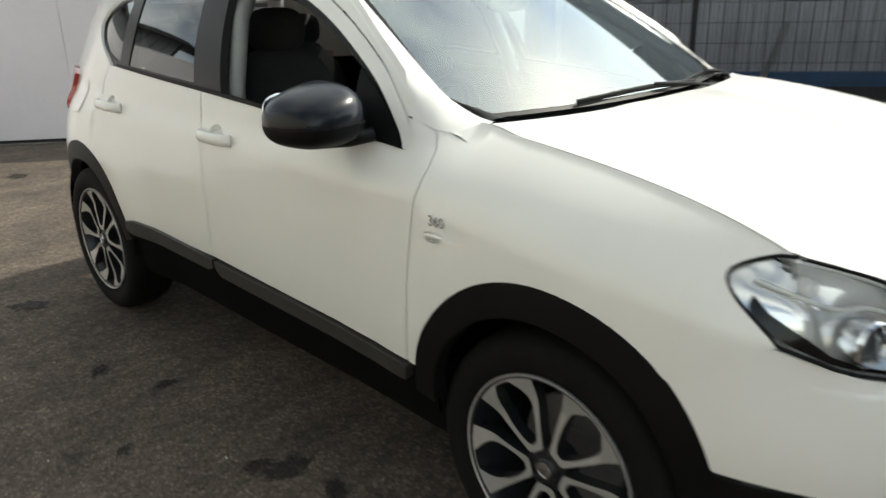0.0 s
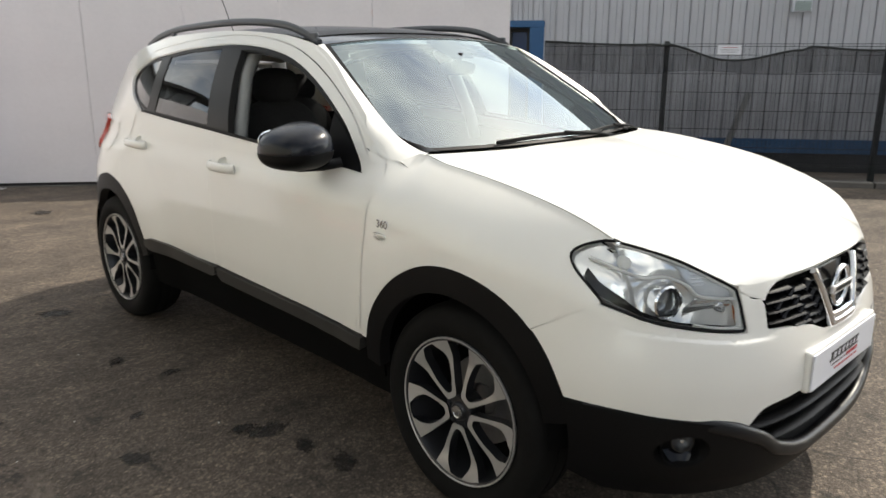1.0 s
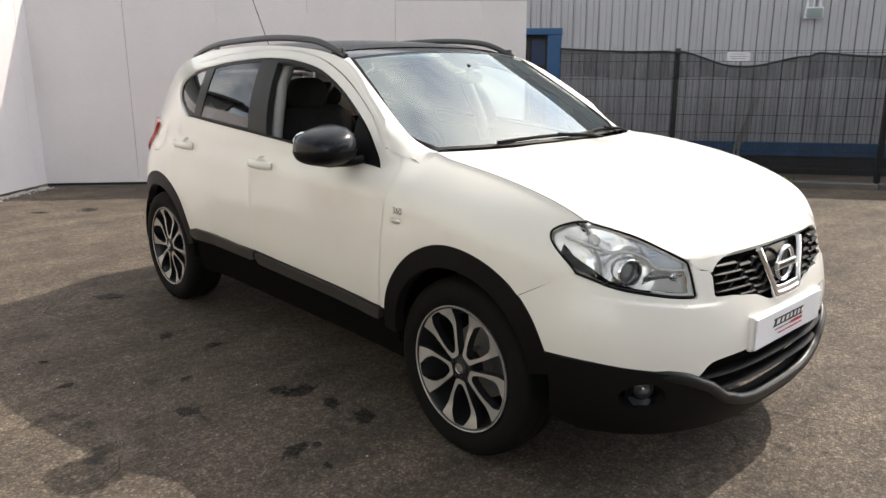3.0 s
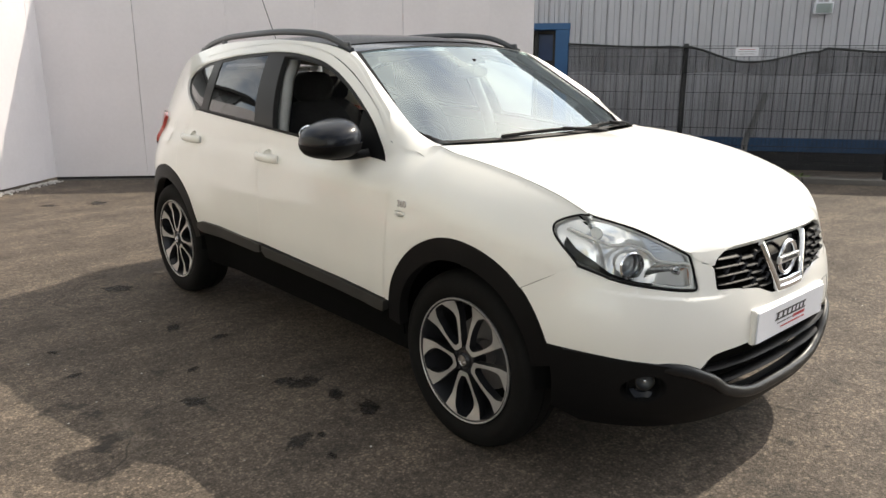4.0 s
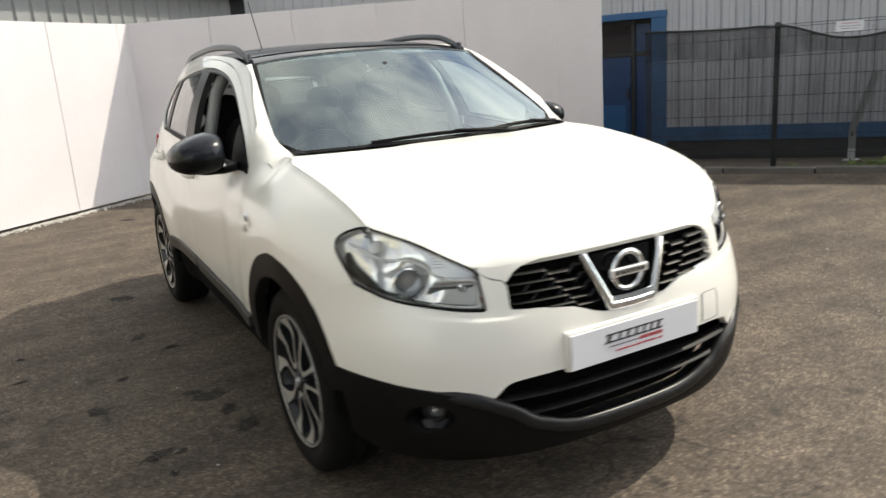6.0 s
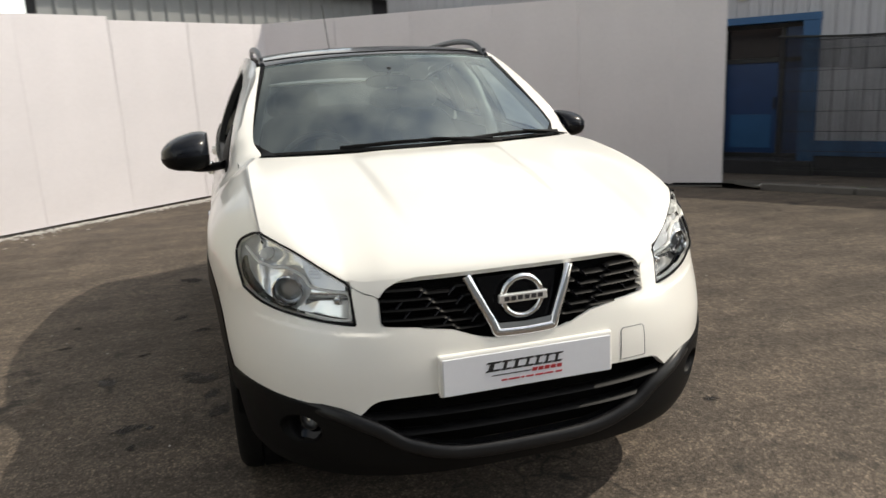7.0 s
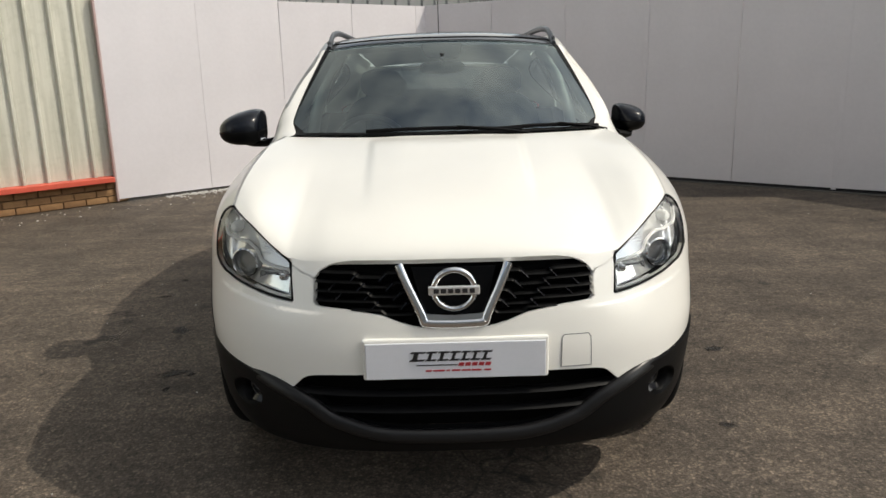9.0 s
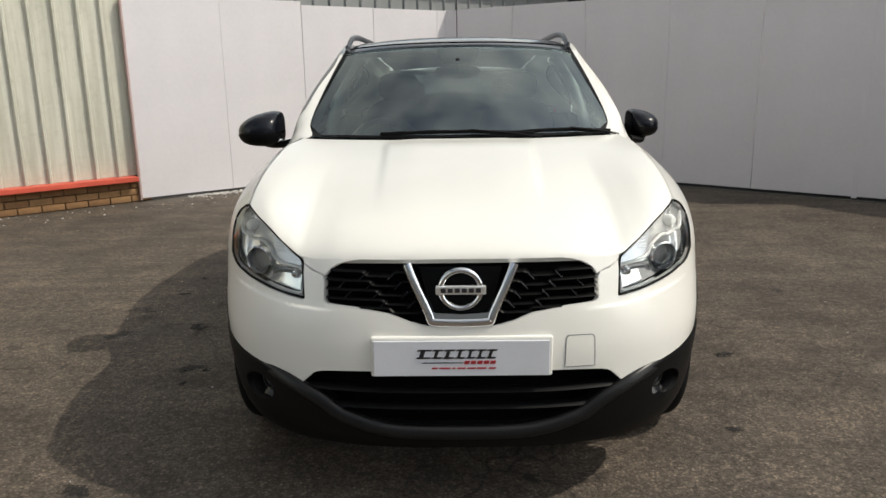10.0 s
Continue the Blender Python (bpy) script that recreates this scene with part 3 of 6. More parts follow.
def lathe(profile, seg=48, m=None):
    """A profile of (radius, height) turned about the x axis."""
    bm = bmesh.new()
    rings = []
    for r, h in profile:
        rings.append([bm.verts.new((h, r * math.cos(2 * math.pi * k / seg), r * math.sin(2 * math.pi * k / seg))) for k in range(seg)] if r > 1e-6
                     else [bm.verts.new((h, 0, 0))])
    for a, b in zip(rings, rings[1:]):
        for k in range(seg):
            q = [a[k % len(a)], a[(k + 1) % len(a)], b[(k + 1) % len(b)], b[k % len(b)]]
            q = list(dict.fromkeys(q))
            if len(q) > 2:
                bm.faces.new(q)
    bmesh.ops.recalc_face_normals(bm, faces=bm.faces)
    if m:
        bmesh.ops.transform(bm, matrix=m, verts=bm.verts)
    return bm


def blob(cx, cy, cz, rx, ry, rz, power=2.5, nu=28, nv=18, bend=None):
    """A rounded box-like body (superellipsoid)."""
    bm = bmesh.new()
    e = 2 / power
    f = lambda v: math.copysign(abs(v) ** e, v)
    rows = []
    for j in range(nv + 1):
        b = -math.pi / 2 + math.pi * j / nv
        row = []
        for i in range(nu):
            a = 2 * math.pi * i / nu
            x, y, z = f(math.cos(b)) * f(math.cos(a)), f(math.cos(b)) * f(math.sin(a)), f(math.sin(b))
            p = Vector((rx * x, ry * y, rz * z))
            if bend:
                p = Vector(bend(p.x, p.y, p.z))
            row.append(bm.verts.new((cx + p.x, cy + p.y, cz + p.z)))
        rows.append(row)
    for a, b in zip(rows, rows[1:]):
        for i in range(nu):
            bm.faces.new((a[i], a[(i + 1) % nu], b[(i + 1) % nu], b[i]))
    bmesh.ops.remove_doubles(bm, verts=bm.verts, dist=1e-5)
    bmesh.ops.recalc_face_normals(bm, faces=bm.faces)
    return bm


# ---- car materials ----
def car_paint():
    m, nt, b = nodes_of("white_car_paint")
    c = ramp_node(nt, noise_node(nt, 5, 3), [(0.3, (0.825, 0.81, 0.765)), (0.7, (0.84, 0.825, 0.78))])
    nt.links.new(c, b.inputs["Base Color"])
    b.inputs["Roughness"].default_value = 0.30
    b.inputs["Coat Weight"].default_value = 0.7
    b.inputs["Coat Roughness"].default_value = 0.05
    bump_node(nt, b, noise_node(nt, 380, 1), 0.02, 0.0005)
    return m


def glass(name, tint, ior=1.5, rough=0.0, gloss=(1, 1, 1)):
    """A thin pane: clear or tinted, with mirror gloss by Fresnel."""
    m = bpy.data.materials.new(name)
    m.use_nodes = True
    nt = m.node_tree
    nt.nodes.clear()
    out = nt.nodes.new("ShaderNodeOutputMaterial")
    mix = nt.nodes.new("ShaderNodeMixShader")
    fr = nt.nodes.new("ShaderNodeFresnel")
    fr.inputs[0].default_value = ior
    tr = nt.nodes.new("ShaderNodeBsdfTransparent")
    gl = nt.nodes.new("ShaderNodeBsdfGlossy")
    gl.inputs["Roughness"].default_value = rough
    gl.inputs["Color"].default_value = (*gloss, 1)
    smear = ramp_node(nt, noise_node(nt, 6, 5), [(0.3, tuple(c * 0.94 for c in tint)), (0.7, tint)])
    nt.links.new(smear, tr.inputs[0])
    nt.links.new(fr.outputs[0], mix.inputs[0])
    nt.links.new(tr.outputs[0], mix.inputs[1])
    nt.links.new(gl.outputs[0], mix.inputs[2])
    nt.links.new(mix.outputs[0], out.inputs[0])
    return m


M_PAINT = car_paint()
M_CLADDING = paint("black_textured_plastic", (0.005, 0.005, 0.0055), 0.48, vary=0.15, bump=0.1, grain=150, spec=0.14)
M_LIP_BLACK = paint("black_satin_plastic", (0.009, 0.009, 0.010), 0.36, vary=0.1, spec=0.34)
M_LIP = paint("dark_grey_satin_plastic", (0.042, 0.040, 0.038), 0.40, vary=0.1, spec=0.3)
M_RAIL = paint("satin_grey_rail", (0.075, 0.08, 0.09), 0.35, metal=0.3, vary=0.08)
M_GLOSS = paint("gloss_black", (0.008, 0.008, 0.010), 0.12, vary=0.1, coat=0.15, spec=0.35)
M_PILLAR = paint("black_pillar_film", (0.016, 0.015, 0.014), 0.35, vary=0.1, spec=0.22)
M_CHROME = paint("chrome", (0.82, 0.83, 0.85), 0.06, metal=1.0, vary=0.02)
M_REFLECTOR = paint("lamp_reflector", (0.93, 0.93, 0.92), 0.10, metal=0.60, vary=0.03)
M_BOWL = paint("grey_lamp_bowl", (0.84, 0.85, 0.86), 0.14, metal=0.8, vary=0.05)
M_LAMP_RIBBED = paint("ribbed_lamp_insert", (0.80, 0.82, 0.85), 0.26, metal=0.45, vary=0.1)
M_LAMP_BRIGHT = paint("bright_satin_bezel", (0.93, 0.93, 0.91), 0.3, metal=0.0, vary=0.02)
M_ALLOY = paint("machined_alloy", (0.54, 0.53, 0.515), 0.34, metal=0.55, vary=0.06)
M_ALLOY_DARK = paint("dark_wheel_lacquer", (0.014, 0.0145, 0.017), 0.3, vary=0.1, coat=0.15)
M_GRILLE = paint("black_grille_plastic", (0.003, 0.003, 0.0032), 0.4, vary=0.1, spec=0.12)
M_BADGE_BACK = paint("deep_gloss_black", (0.003, 0.003, 0.0035), 0.12, vary=0.1, spec=0.16)
M_RUBBER = paint("tyre_rubber", (0.007, 0.0068, 0.0066), 0.8, vary=0.25, scale=8, bump=0.2, spec=0.15)
M_LINER = paint("wheel_arch_liner", (0.005, 0.005, 0.005), 0.9, vary=0.2, spec=0.05)
M_MIRROR = paint("satin_blue_black", (0.006, 0.0075, 0.012), 0.24, vary=0.1, coat=0.0, spec=0.3)
M_UNDER = paint("underbody_black", (0.005, 0.005, 0.005), 0.95, vary=0.2, spec=0.05)
M_SCREEN = glass("windscreen_glass", (0.58, 0.74, 0.69), 2.75, rough=0.015, gloss=(0.88, 0.98, 1.0))
M_TINT = glass("privacy_glass", (0.23, 0.24, 0.24), 1.7)
M_SIDE_GLASS = glass("clear_side_glass", (0.70, 0.76, 0.73))
M_LENS = glass("clear_lens", (0.98, 0.985, 0.985), 1.27)
M_LENS_RED = paint("red_lens", (0.72, 0.06, 0.05), 0.1, vary=0.1, coat=0.5)
M_LENS_AMBER = paint("amber_lens", (0.55, 0.16, 0.02), 0.15, vary=0.1)
M_SEAT = paint("charcoal_seat_cloth", (0.032, 0.032, 0.034), 0.9, vary=0.2, scale=12, bump=0.2)
M_TRIM_DARK = paint("dark_interior_plastic", (0.02, 0.02, 0.021), 0.6, vary=0.12)
M_TRIM_PALE = paint("pale_grey_interior_trim", (0.42, 0.42, 0.40), 0.75, vary=0.05)
M_DISC = paint("brake_disc_steel", (0.25, 0.25, 0.26), 0.35, metal=0.8, vary=0.12)
M_PLATE = paint("white_show_plate", (0.74, 0.75, 0.80), 0.35, vary=0.02)
M_INK = paint("black_ink", (0.015, 0.015, 0.018), 0.5)
M_INK_RED = paint("red_ink", (0.42, 0.03, 0.04), 0.5)

# ---- the car, part by part (front axle at the origin, nose towards -Y) ----
car = empty("car", "white compact crossover car with black trim, parked on asphalt", "car")

ARCH_F, ARCH_R, ARCH_RAD = (0.015, 0.405), (2.64, 0.40), 0.412
DLO_TOP = [(0.531, 1.038), (0.576, 1.094), (0.664, 1.180), (0.776, 1.254), (0.94, 1.338), (1.122, 1.412), (1.262, 1.447), (1.435, 1.470), (1.58, 1.477),
           (1.69, 1.477), (2.02, 1.460), (2.235, 1.437), (2.435, 1.412), (2.585, 1.367), (2.635, 1.315)]
DLO_END = [(2.635, 1.315), (2.56, 1.255), (2.425, 1.198), (2.255, 1.153)]
DLO_LOW = [(2.255, 1.153), (1.578, 1.118), (1.175, 1.092), (0.80, 1.060), (0.531, 1.038)]


def lean(pts):
    """The window line, drawn in a little towards the roof."""
    return [(y - 0.06 * max(0.0, z - 1.06), z) for y, z in pts]


top_line, end_line = lean(spline(DLO_TOP, 4)), lean(spline(DLO_END, 4))


def shifted(line, d):
    out = []
    for i, p in enumerate(line):
        a, b = line[max(0, i - 1)], line[min(len(line) - 1, i + 1)]
        l = math.dist(a, b)
        out.append((p[0] - (b[1] - a[1]) / l * d, p[1] + (b[0] - a[0]) / l * d))
    return out


def clip_y(line, y):
    """A line of rising y, cut off at y."""
    out = []
    for a, b in zip(line, line[1:]):
        if a[0] <= y:
            out.append(a)
        if a[0] <= y < b[0]:
            t = (y - a[0]) / (b[0] - a[0])
            out.append((y, a[1] + t * (b[1] - a[1])))
            break
    return out


def arc_pts(c, r, a0, a1, n=26):
    return arc(c[0], c[1], r, a0, a1, n)


def foot_z(y):
    """The lower edge of the painted screen pillar."""
    e = ease(0.38, 0.50, y)
    return bonnet_z(min(y, 0.44)) * (1 - e) + roof_z(max(y, 0.44)) * e - 0.034 + 0.012 * ease(0.5, 0.8, y)


bonnet_edge = [(y, bonnet_z(y) - 0.00002) for y in [0.35 - 0.0125 * i for i in range(63)]]
top_rows = [(y / 40, bonnet_z(y / 40) - d) for y in range(-15, 13) for d in (0.016, 0.034)]
lamp_back = [(-0.430, 0.956), (-0.386, 0.945), (-0.347, 0.915), (-0.380, 0.868), (-0.456, 0.798)]
wing_line = ([(0.443, 0.487), (0.432, 0.60), (0.424, 0.75), (0.416, 0.913), (0.406, 1.00), (0.410, 1.045), (0.4395, 1.0870), (0.4465, 1.0935), (0.452, foot_z(0.452) + 0.003), (0.43, foot_z(0.43) + 0.003), (0.40, foot_z(0.40) + 0.003), (0.378, foot_z(0.378) + 0.012)] + bonnet_edge + lamp_back[1:]
             + arc_pts(ARCH_F, ARCH_RAD, 135, 11))
door_f = [(0.450, 0.489), (0.438, 0.60), (0.430, 0.75), (0.422, 0.913), (0.410, 1.00), (0.414, 1.045), (0.443, 1.0845), (0.54, 1.1135), (0.505, 1.062), (0.525, 1.035)] + [
    (0.80, 1.057), (1.175, 1.089), (1.512, 1.112), (1.513, 1.065), (1.508, 0.94), (1.507, 0.78), (1.497, 0.523)]
door_r = [(1.504, 0.523), (1.513, 0.78), (1.514, 0.94), (1.519, 1.065), (1.518, 1.112), (1.578, 1.115), (2.255, 1.150), (2.335, 1.152), (2.395, 1.08), (2.452, 0.97),
          (2.462, 0.90), (2.462, 0.795)] + arc_pts(ARCH_R, ARCH_RAD, 115, 164, 14)
quarter = ([(2.468, 0.797), (2.468, 0.90), (2.458, 0.97), (2.401, 1.08), (2.343, 1.155)] + lean(spline([(2.343, 1.158), (2.43, 1.196), (2.565, 1.253), (2.641, 1.315), (2.59, 1.372), (2.462, 1.418)], 4))
           + [(2.44, roof_z(2.44) - 0.002)] + [(y, roof_z(y) - 0.002) for y in (2.6, 2.75, 2.9, 3.0)]
           + [(3.06, 1.28), (3.12, 1.10), (3.16, 0.9), (3.17, 0.7), (3.16, 0.55)] + arc_pts(ARCH_R, ARCH_RAD, 20, 114, 20))
frame_out = shifted(top_line, 0.034)
rail_in = shifted(top_line, 0.038)
door_frame = clip_y(top_line, 2.435) + clip_y(frame_out, 2.435)[::-1]
cant = [(0.4495, 1.0905)] + [p for p in clip_y(rail_in, 2.435) if p[0] > 0.545] + [(2.435, roof_z(2.435) - 0.002)] + [(y / 20, roof_z(y / 20) - 0.002) for y in range(48, 11, -1)] + [(y, foot_z(y) + 0.003) for y in (0.55, 0.51, 0.482, 0.456)]
dlo = top_line + end_line[1:] + DLO_LOW[1:-1]
glass_front = spline([(1.405, 1.114), (1.44, 1.20), (1.50, 1.35), (1.535, 1.452)], 4) + spline([(1.535, 1.457), (1.435, 1.455), (1.262, 1.432), (1.122, 1.397), (0.94, 1.322), (0.80, 1.252), (0.745, 1.222)], 4) + [(0.715, 1.060), (1.0, 1.085)]
glass_rear = spline([(2.170, 1.163), (2.175, 1.25), (2.215, 1.424)], 3) + spline([(2.215, 1.424), (2.02, 1.445), (1.70, 1.463)], 3) + [(1.595, 1.135), (1.9, 1.150)]
glass_quarter = spline([(2.262, 1.168), (2.275, 1.25), (2.315, 1.413)], 3) + spline([(2.315, 1.414), (2.435, 1.398), (2.57, 1.357), (2.612, 1.315), (2.55, 1.263), (2.42, 1.206)], 3)

glass_front, glass_rear, glass_quarter = lean(glass_front), lean(glass_rear), lean(glass_quarter)
for sgn in (-1, 1):
    f = side_f(sgn)
    part("front_wing", patch(f, wing_line, 0.03, extra=top_rows), M_PAINT, car)
    cups = [arc(yc, zc, 0.047, 0, 180, 16, 0.72) for yc, zc in ((1.405, 0.978), (2.30, 1.001))]
    door = part("front_door", patch(f, door_f, 0.03, holes=[cups[0]], depth=0.006), M_PAINT, car)
    rdoor = part("rear_door", patch(f, door_r, 0.03, holes=[cups[1]], depth=0.006), M_PAINT, car)
    quarter_panel = part("quarter_panel", patch(f, quarter, 0.03), M_PAINT, car)
    part("door_frame", patch(f, door_frame, 0.03), M_PAINT, car)
    part("roof_side", patch(f, cant, 0.03, depth=0.02), M_PAINT, car)
    foot = [(0.37, 1.06), (0.425, 1.03), (0.52, 1.10), (0.60, roof_z(0.60) - 0.03), (0.55, foot_z(0.55) + 0.002), (0.48, foot_z(0.48) + 0.002), (0.42, foot_z(0.42) + 0.002), (0.38, foot_z(0.38) + 0.002)]
    part("pillar_foot", patch(f, foot, 0.03, lift=-0.005, depth=0), M_PAINT, car)
    part("window_surround", patch(f, dlo, 0.03, holes=[glass_front, glass_rear, glass_quarter], lift=-0.010, depth=0.03), M_PILLAR, car, "satin black window surround and pillars")
    part("rear_door_glass", patch(f, glass_rear, 0.05, lift=-0.014, depth=0), M_TINT, car, "dark tinted rear door glass")
    part("quarter_glass", patch(f, glass_quarter, 0.05, lift=-0.014, depth=0), M_TINT, car, "dark tinted quarter glass")
    part("waist_seal", patch(f, [(2.25, 1.150), (2.25, 1.162), (1.578, 1.127), (1.175, 1.101), (0.80, 1.069), (0.56, 1.048), (0.54, 1.036), (0.80, 1.058), (1.175, 1.090), (1.578, 1.115)], 0.03, lift=0.004, depth=0.012), M_CLADDING, car)
    # black lower trim
    part("sill_trim", patch(f, [(0.44, 0.480), (0.452, 0.432), (0.95, 0.447), (1.46, 0.458), (1.490, 0.478), (1.492, 0.513), (0.95, 0.4985)], 0.022, lift=0.014, depth=0.03, smooth=False), M_LIP, door, "dark grey plastic door sill trim")
    part("sill_trim", patch(f, [(1.508, 0.514), (1.515, 0.48), (1.55, 0.465), (2.18, 0.470), (2.225, 0.485), (2.222, 0.518), (2.15, 0.533), (1.8, 0.524)], 0.022, lift=0.014, depth=0.03, smooth=False), M_LIP, rdoor, "dark grey plastic door sill trim")
    part("sill", patch(f, [(0.36, 0.46), (0.36, 0.25), (2.30, 0.25), (2.30, 0.46), (1.5, 0.44)], 0.05, lift=-0.035, depth=0.1), M_UNDER, car)
    for c, a0, a1, wide in ((ARCH_F, 175, 0, 0.072), (ARCH_R, -8, 176, 0.072)):
        outer = arc_pts(c, ARCH_RAD - 0.003, a0, a1, 40)
        inner = arc_pts((c[0], c[1] - 0.012), ARCH_RAD - wide, a1, a0, 40)
        part("arch_trim", patch(f, outer + inner, 0.02, lift=0.003, depth=0.045), M_CLADDING, car, "black plastic wheel arch trim")
        bm = bmesh.new()
        rows = []
        for i in range(33):
            a = radians(-8 + 196 * i / 32)
            rows.append([bm.verts.new((sgn * x, c[0] + r * math.cos(a), c[1] - 0.015 + r * math.sin(a))) for x, r in ((0.835, 0.36), (0.78, 0.385), (0.52, 0.40), (0.50, 0.05))])
        for p, q in zip(rows, rows[1:]):
            for k in range(3):
                bm.faces.new((p[k], p[k + 1], q[k + 1], q[k]))
        part("arch_liner", bm, M_LINER, car)
    # door handles
    for dr, y0, y1, z in ((door, 1.295, 1.500, 0.972), (rdoor, 2.185, 2.415, 0.995)):
        path = [(sgn * (side_x(y, z) + h), y, z + 0.004 * (y - y0)) for y, h in ((y0, 0.006), (y0 + 0.03, 0.026), ((y0 + y1) / 2, 0.032), (y1 - 0.03, 0.026), (y1, 0.006))]
        part("handle", sweep([(a, b, c) for a, b, c in spline(path, 4)], oval(0.011, 0.020, 12)), M_PAINT, dr)
        # scooped recess behind the handle
        cup = cups[0] if dr is door else cups[1]
        yc, zc = (y0 + y1) / 2, z + 0.020
        bm = bmesh.new()
        rings = []
        for k in (1.0, 0.93, 0.8, 0.55, 0.25):
            rings.append([bm.verts.new((sgn * (side_x(yc + (a - yc) * k, zc + (b - zc) * k) - 0.024 * math.sqrt(max(0.0, 1 - k * k))), yc + (a - yc) * k, zc + (b - zc) * k)) for a, b in cup])
        for ra, rb in zip(rings, rings[1:]):
            for i in range(len(cup)):
                j = (i + 1) % len(cup)
                bm.faces.new((ra[i], ra[j], rb[j], rb[i]))
        bm.faces.new(rings[-1])
        bmesh.ops.recalc_face_normals(bm, faces=bm.faces)
        part("handle_cup", bm, M_PAINT, dr)
    # tail lamp and fuel flap
    part("tail_lamp", patch(f, spline([(2.84, 1.08), (2.96, 1.105), (3.12, 1.09)], 3) + [(3.15, 0.98), (3.16, 0.90)] + spline([(3.12, 0.875), (2.99, 0.935), (2.84, 1.08)], 3)[:-1], 0.03, lift=0.020, depth=0.03), M_LENS_RED, car, "red tail lamp lens")

flap = [(2.63, 1.075), (2.74, 1.07), (2.78, 1.04), (2.76, 0.945), (2.72, 0.93), (2.62, 0.94), (2.605, 0.96), (2.61, 1.06)]
part("fuel_flap", patch(side_f(-1), flap, 0.02, lift=0.004, depth=0.006), M_PAINT, quarter_panel)

# dark structure behind the panel gaps
under_side = [(-0.36, 0.93), (-0.36, 0.80)] + arc_pts(ARCH_F, 0.40, 134, 20) + [(0.42, 0.40), (2.22, 0.42)] + arc_pts(ARCH_R, 0.40, 160, 22) + [(3.1, 0.5), (3.1, 1.05), (2.3, 1.09), (0.55, 0.99), (0.38, 1.05), (0.1, 1.02)]
for sgn in (-1, 1):
    part("inner_body", patch(side_f(sgn), under_side, 0.06, lift=-0.026, depth=0), M_UNDER, car)

# bonnet
bm = grid_mesh(lambda u, v: bonnet_point((2 * u - 1) * 0.991, v), 168, 44)
bmesh.ops.recalc_face_normals(bm, faces=bm.faces)
if sum(fc.normal.z for fc in bm.faces) < 0:
    bmesh.ops.reverse_faces(bm, faces=bm.faces)
edge = [e for e in bm.edges if len(e.link_faces) == 1]
r = bmesh.ops.extrude_edge_only(bm, edges=edge)
for v in [g for g in r["geom"] if isinstance(g, bmesh.types.BMVert)]:
    v.co.z -= 0.014
    v.co.x *= 0.992
    v.co.y += 0.008
bmesh.ops.recalc_face_normals(bm, faces=bm.faces)
bonnet = part("bonnet", bm, M_PAINT, car)

# front bumper
half = ([(0.0, 0.643), (0.085, 0.645), (0.12, 0.649), (0.155, 0.661), (0.215, 0.684), (0.32, 0.700), (0.409, 0.706), (0.418, 0.714), (0.416, 0.775), (0.424, 0.790), (0.455, 0.797), (0.482, 0.815)]
        + [(0.484, 0.79), (0.480, 0.715), (0.487, 0.708)] + spline([(0.487, 0.708), (0.56, 0.716), (0.645, 0.732), (0.70, 0.747), (side_x(-0.452, 0.792) - 0.002, 0.790)], 4))
seam = [(side_x(y, z), z) for y, z in [(-0.450 + 0.1725 * i / 12, 0.7943 - 0.100 * i / 12) for i in range(13)]]
arch_edge = [(side_x(y, z) - 0.001, z) for y, z in arc_pts(ARCH_F, ARCH_RAD, 135.5, 163, 8)]
low_line = spline([(side_x(-0.378, 0.523) - 0.002, 0.523), (0.77, 0.512), (0.71, 0.499), (0.61, 0.482), (0.545, 0.465), (0.497, 0.450)], 4) + spline([(0.497, 0.450), (0.480, 0.466), (0.462, 0.484), (0.43, 0.497), (0.35, 0.503), (0.26, 0.506)], 3)[1:] + [(0.0, 0.508)]
right = half + seam + arch_edge + low_line
full = right[:-1] + [(0.0, 0.508)] + [(-x, z) for x, z in right[1:-1][::-1]]
lip_half = spline([(0.31, 0.8375), (0.335, 0.834), (0.362, 0.827), (0.388, 0.814), (0.404, 0.799), (0.412, 0.788)], 4) + spline([(0.416, 0.787), (0.425, 0.793), (0.455, 0.802), (0.484, 0.820)], 3) + [(0.486, 0.838)]
lip_half += [(x, lead_z(x) + 0.0005) for x in (0.46, 0.44, 0.42, 0.40, 0.38, 0.36, 0.34, 0.32, 0.31)]
for s in (-1, 1):
    part("bonnet_lip", patch(lambda x, z: (s * x, front_y(x, z), z), lip_half, 0.010, depth=0.016), M_PAINT, bonnet)
fold_rows = [(s * x / 50, fold_z(x / 50) + d) for s in (-1, 1) for x in range(19, 38) for d in (-0.009, -0.004, 0.0, 0.0045, 0.009)]
bumper = part("front_bumper", patch(front_f, full, 0.025, depth=0.025, extra=fold_rows), M_PAINT, car)
tow = [(0.315, 0.603), (0.322, 0.612), (0.395, 0.610), (0.403, 0.60), (0.405, 0.512), (0.312, 0.514)]
cover = part("tow_cover", patch(front_f, tow, 0.02, lift=0.0012, depth=0.006), M_PAINT, bumper)
part("seam", sweep([(x, front_y(x, z) - 0.0012, z) for x, z in densify(tow, 0.01)], oval(0.0011, 0.0011, 6), closed=True, up=(0, -1, 0)), M_RAIL, cover)

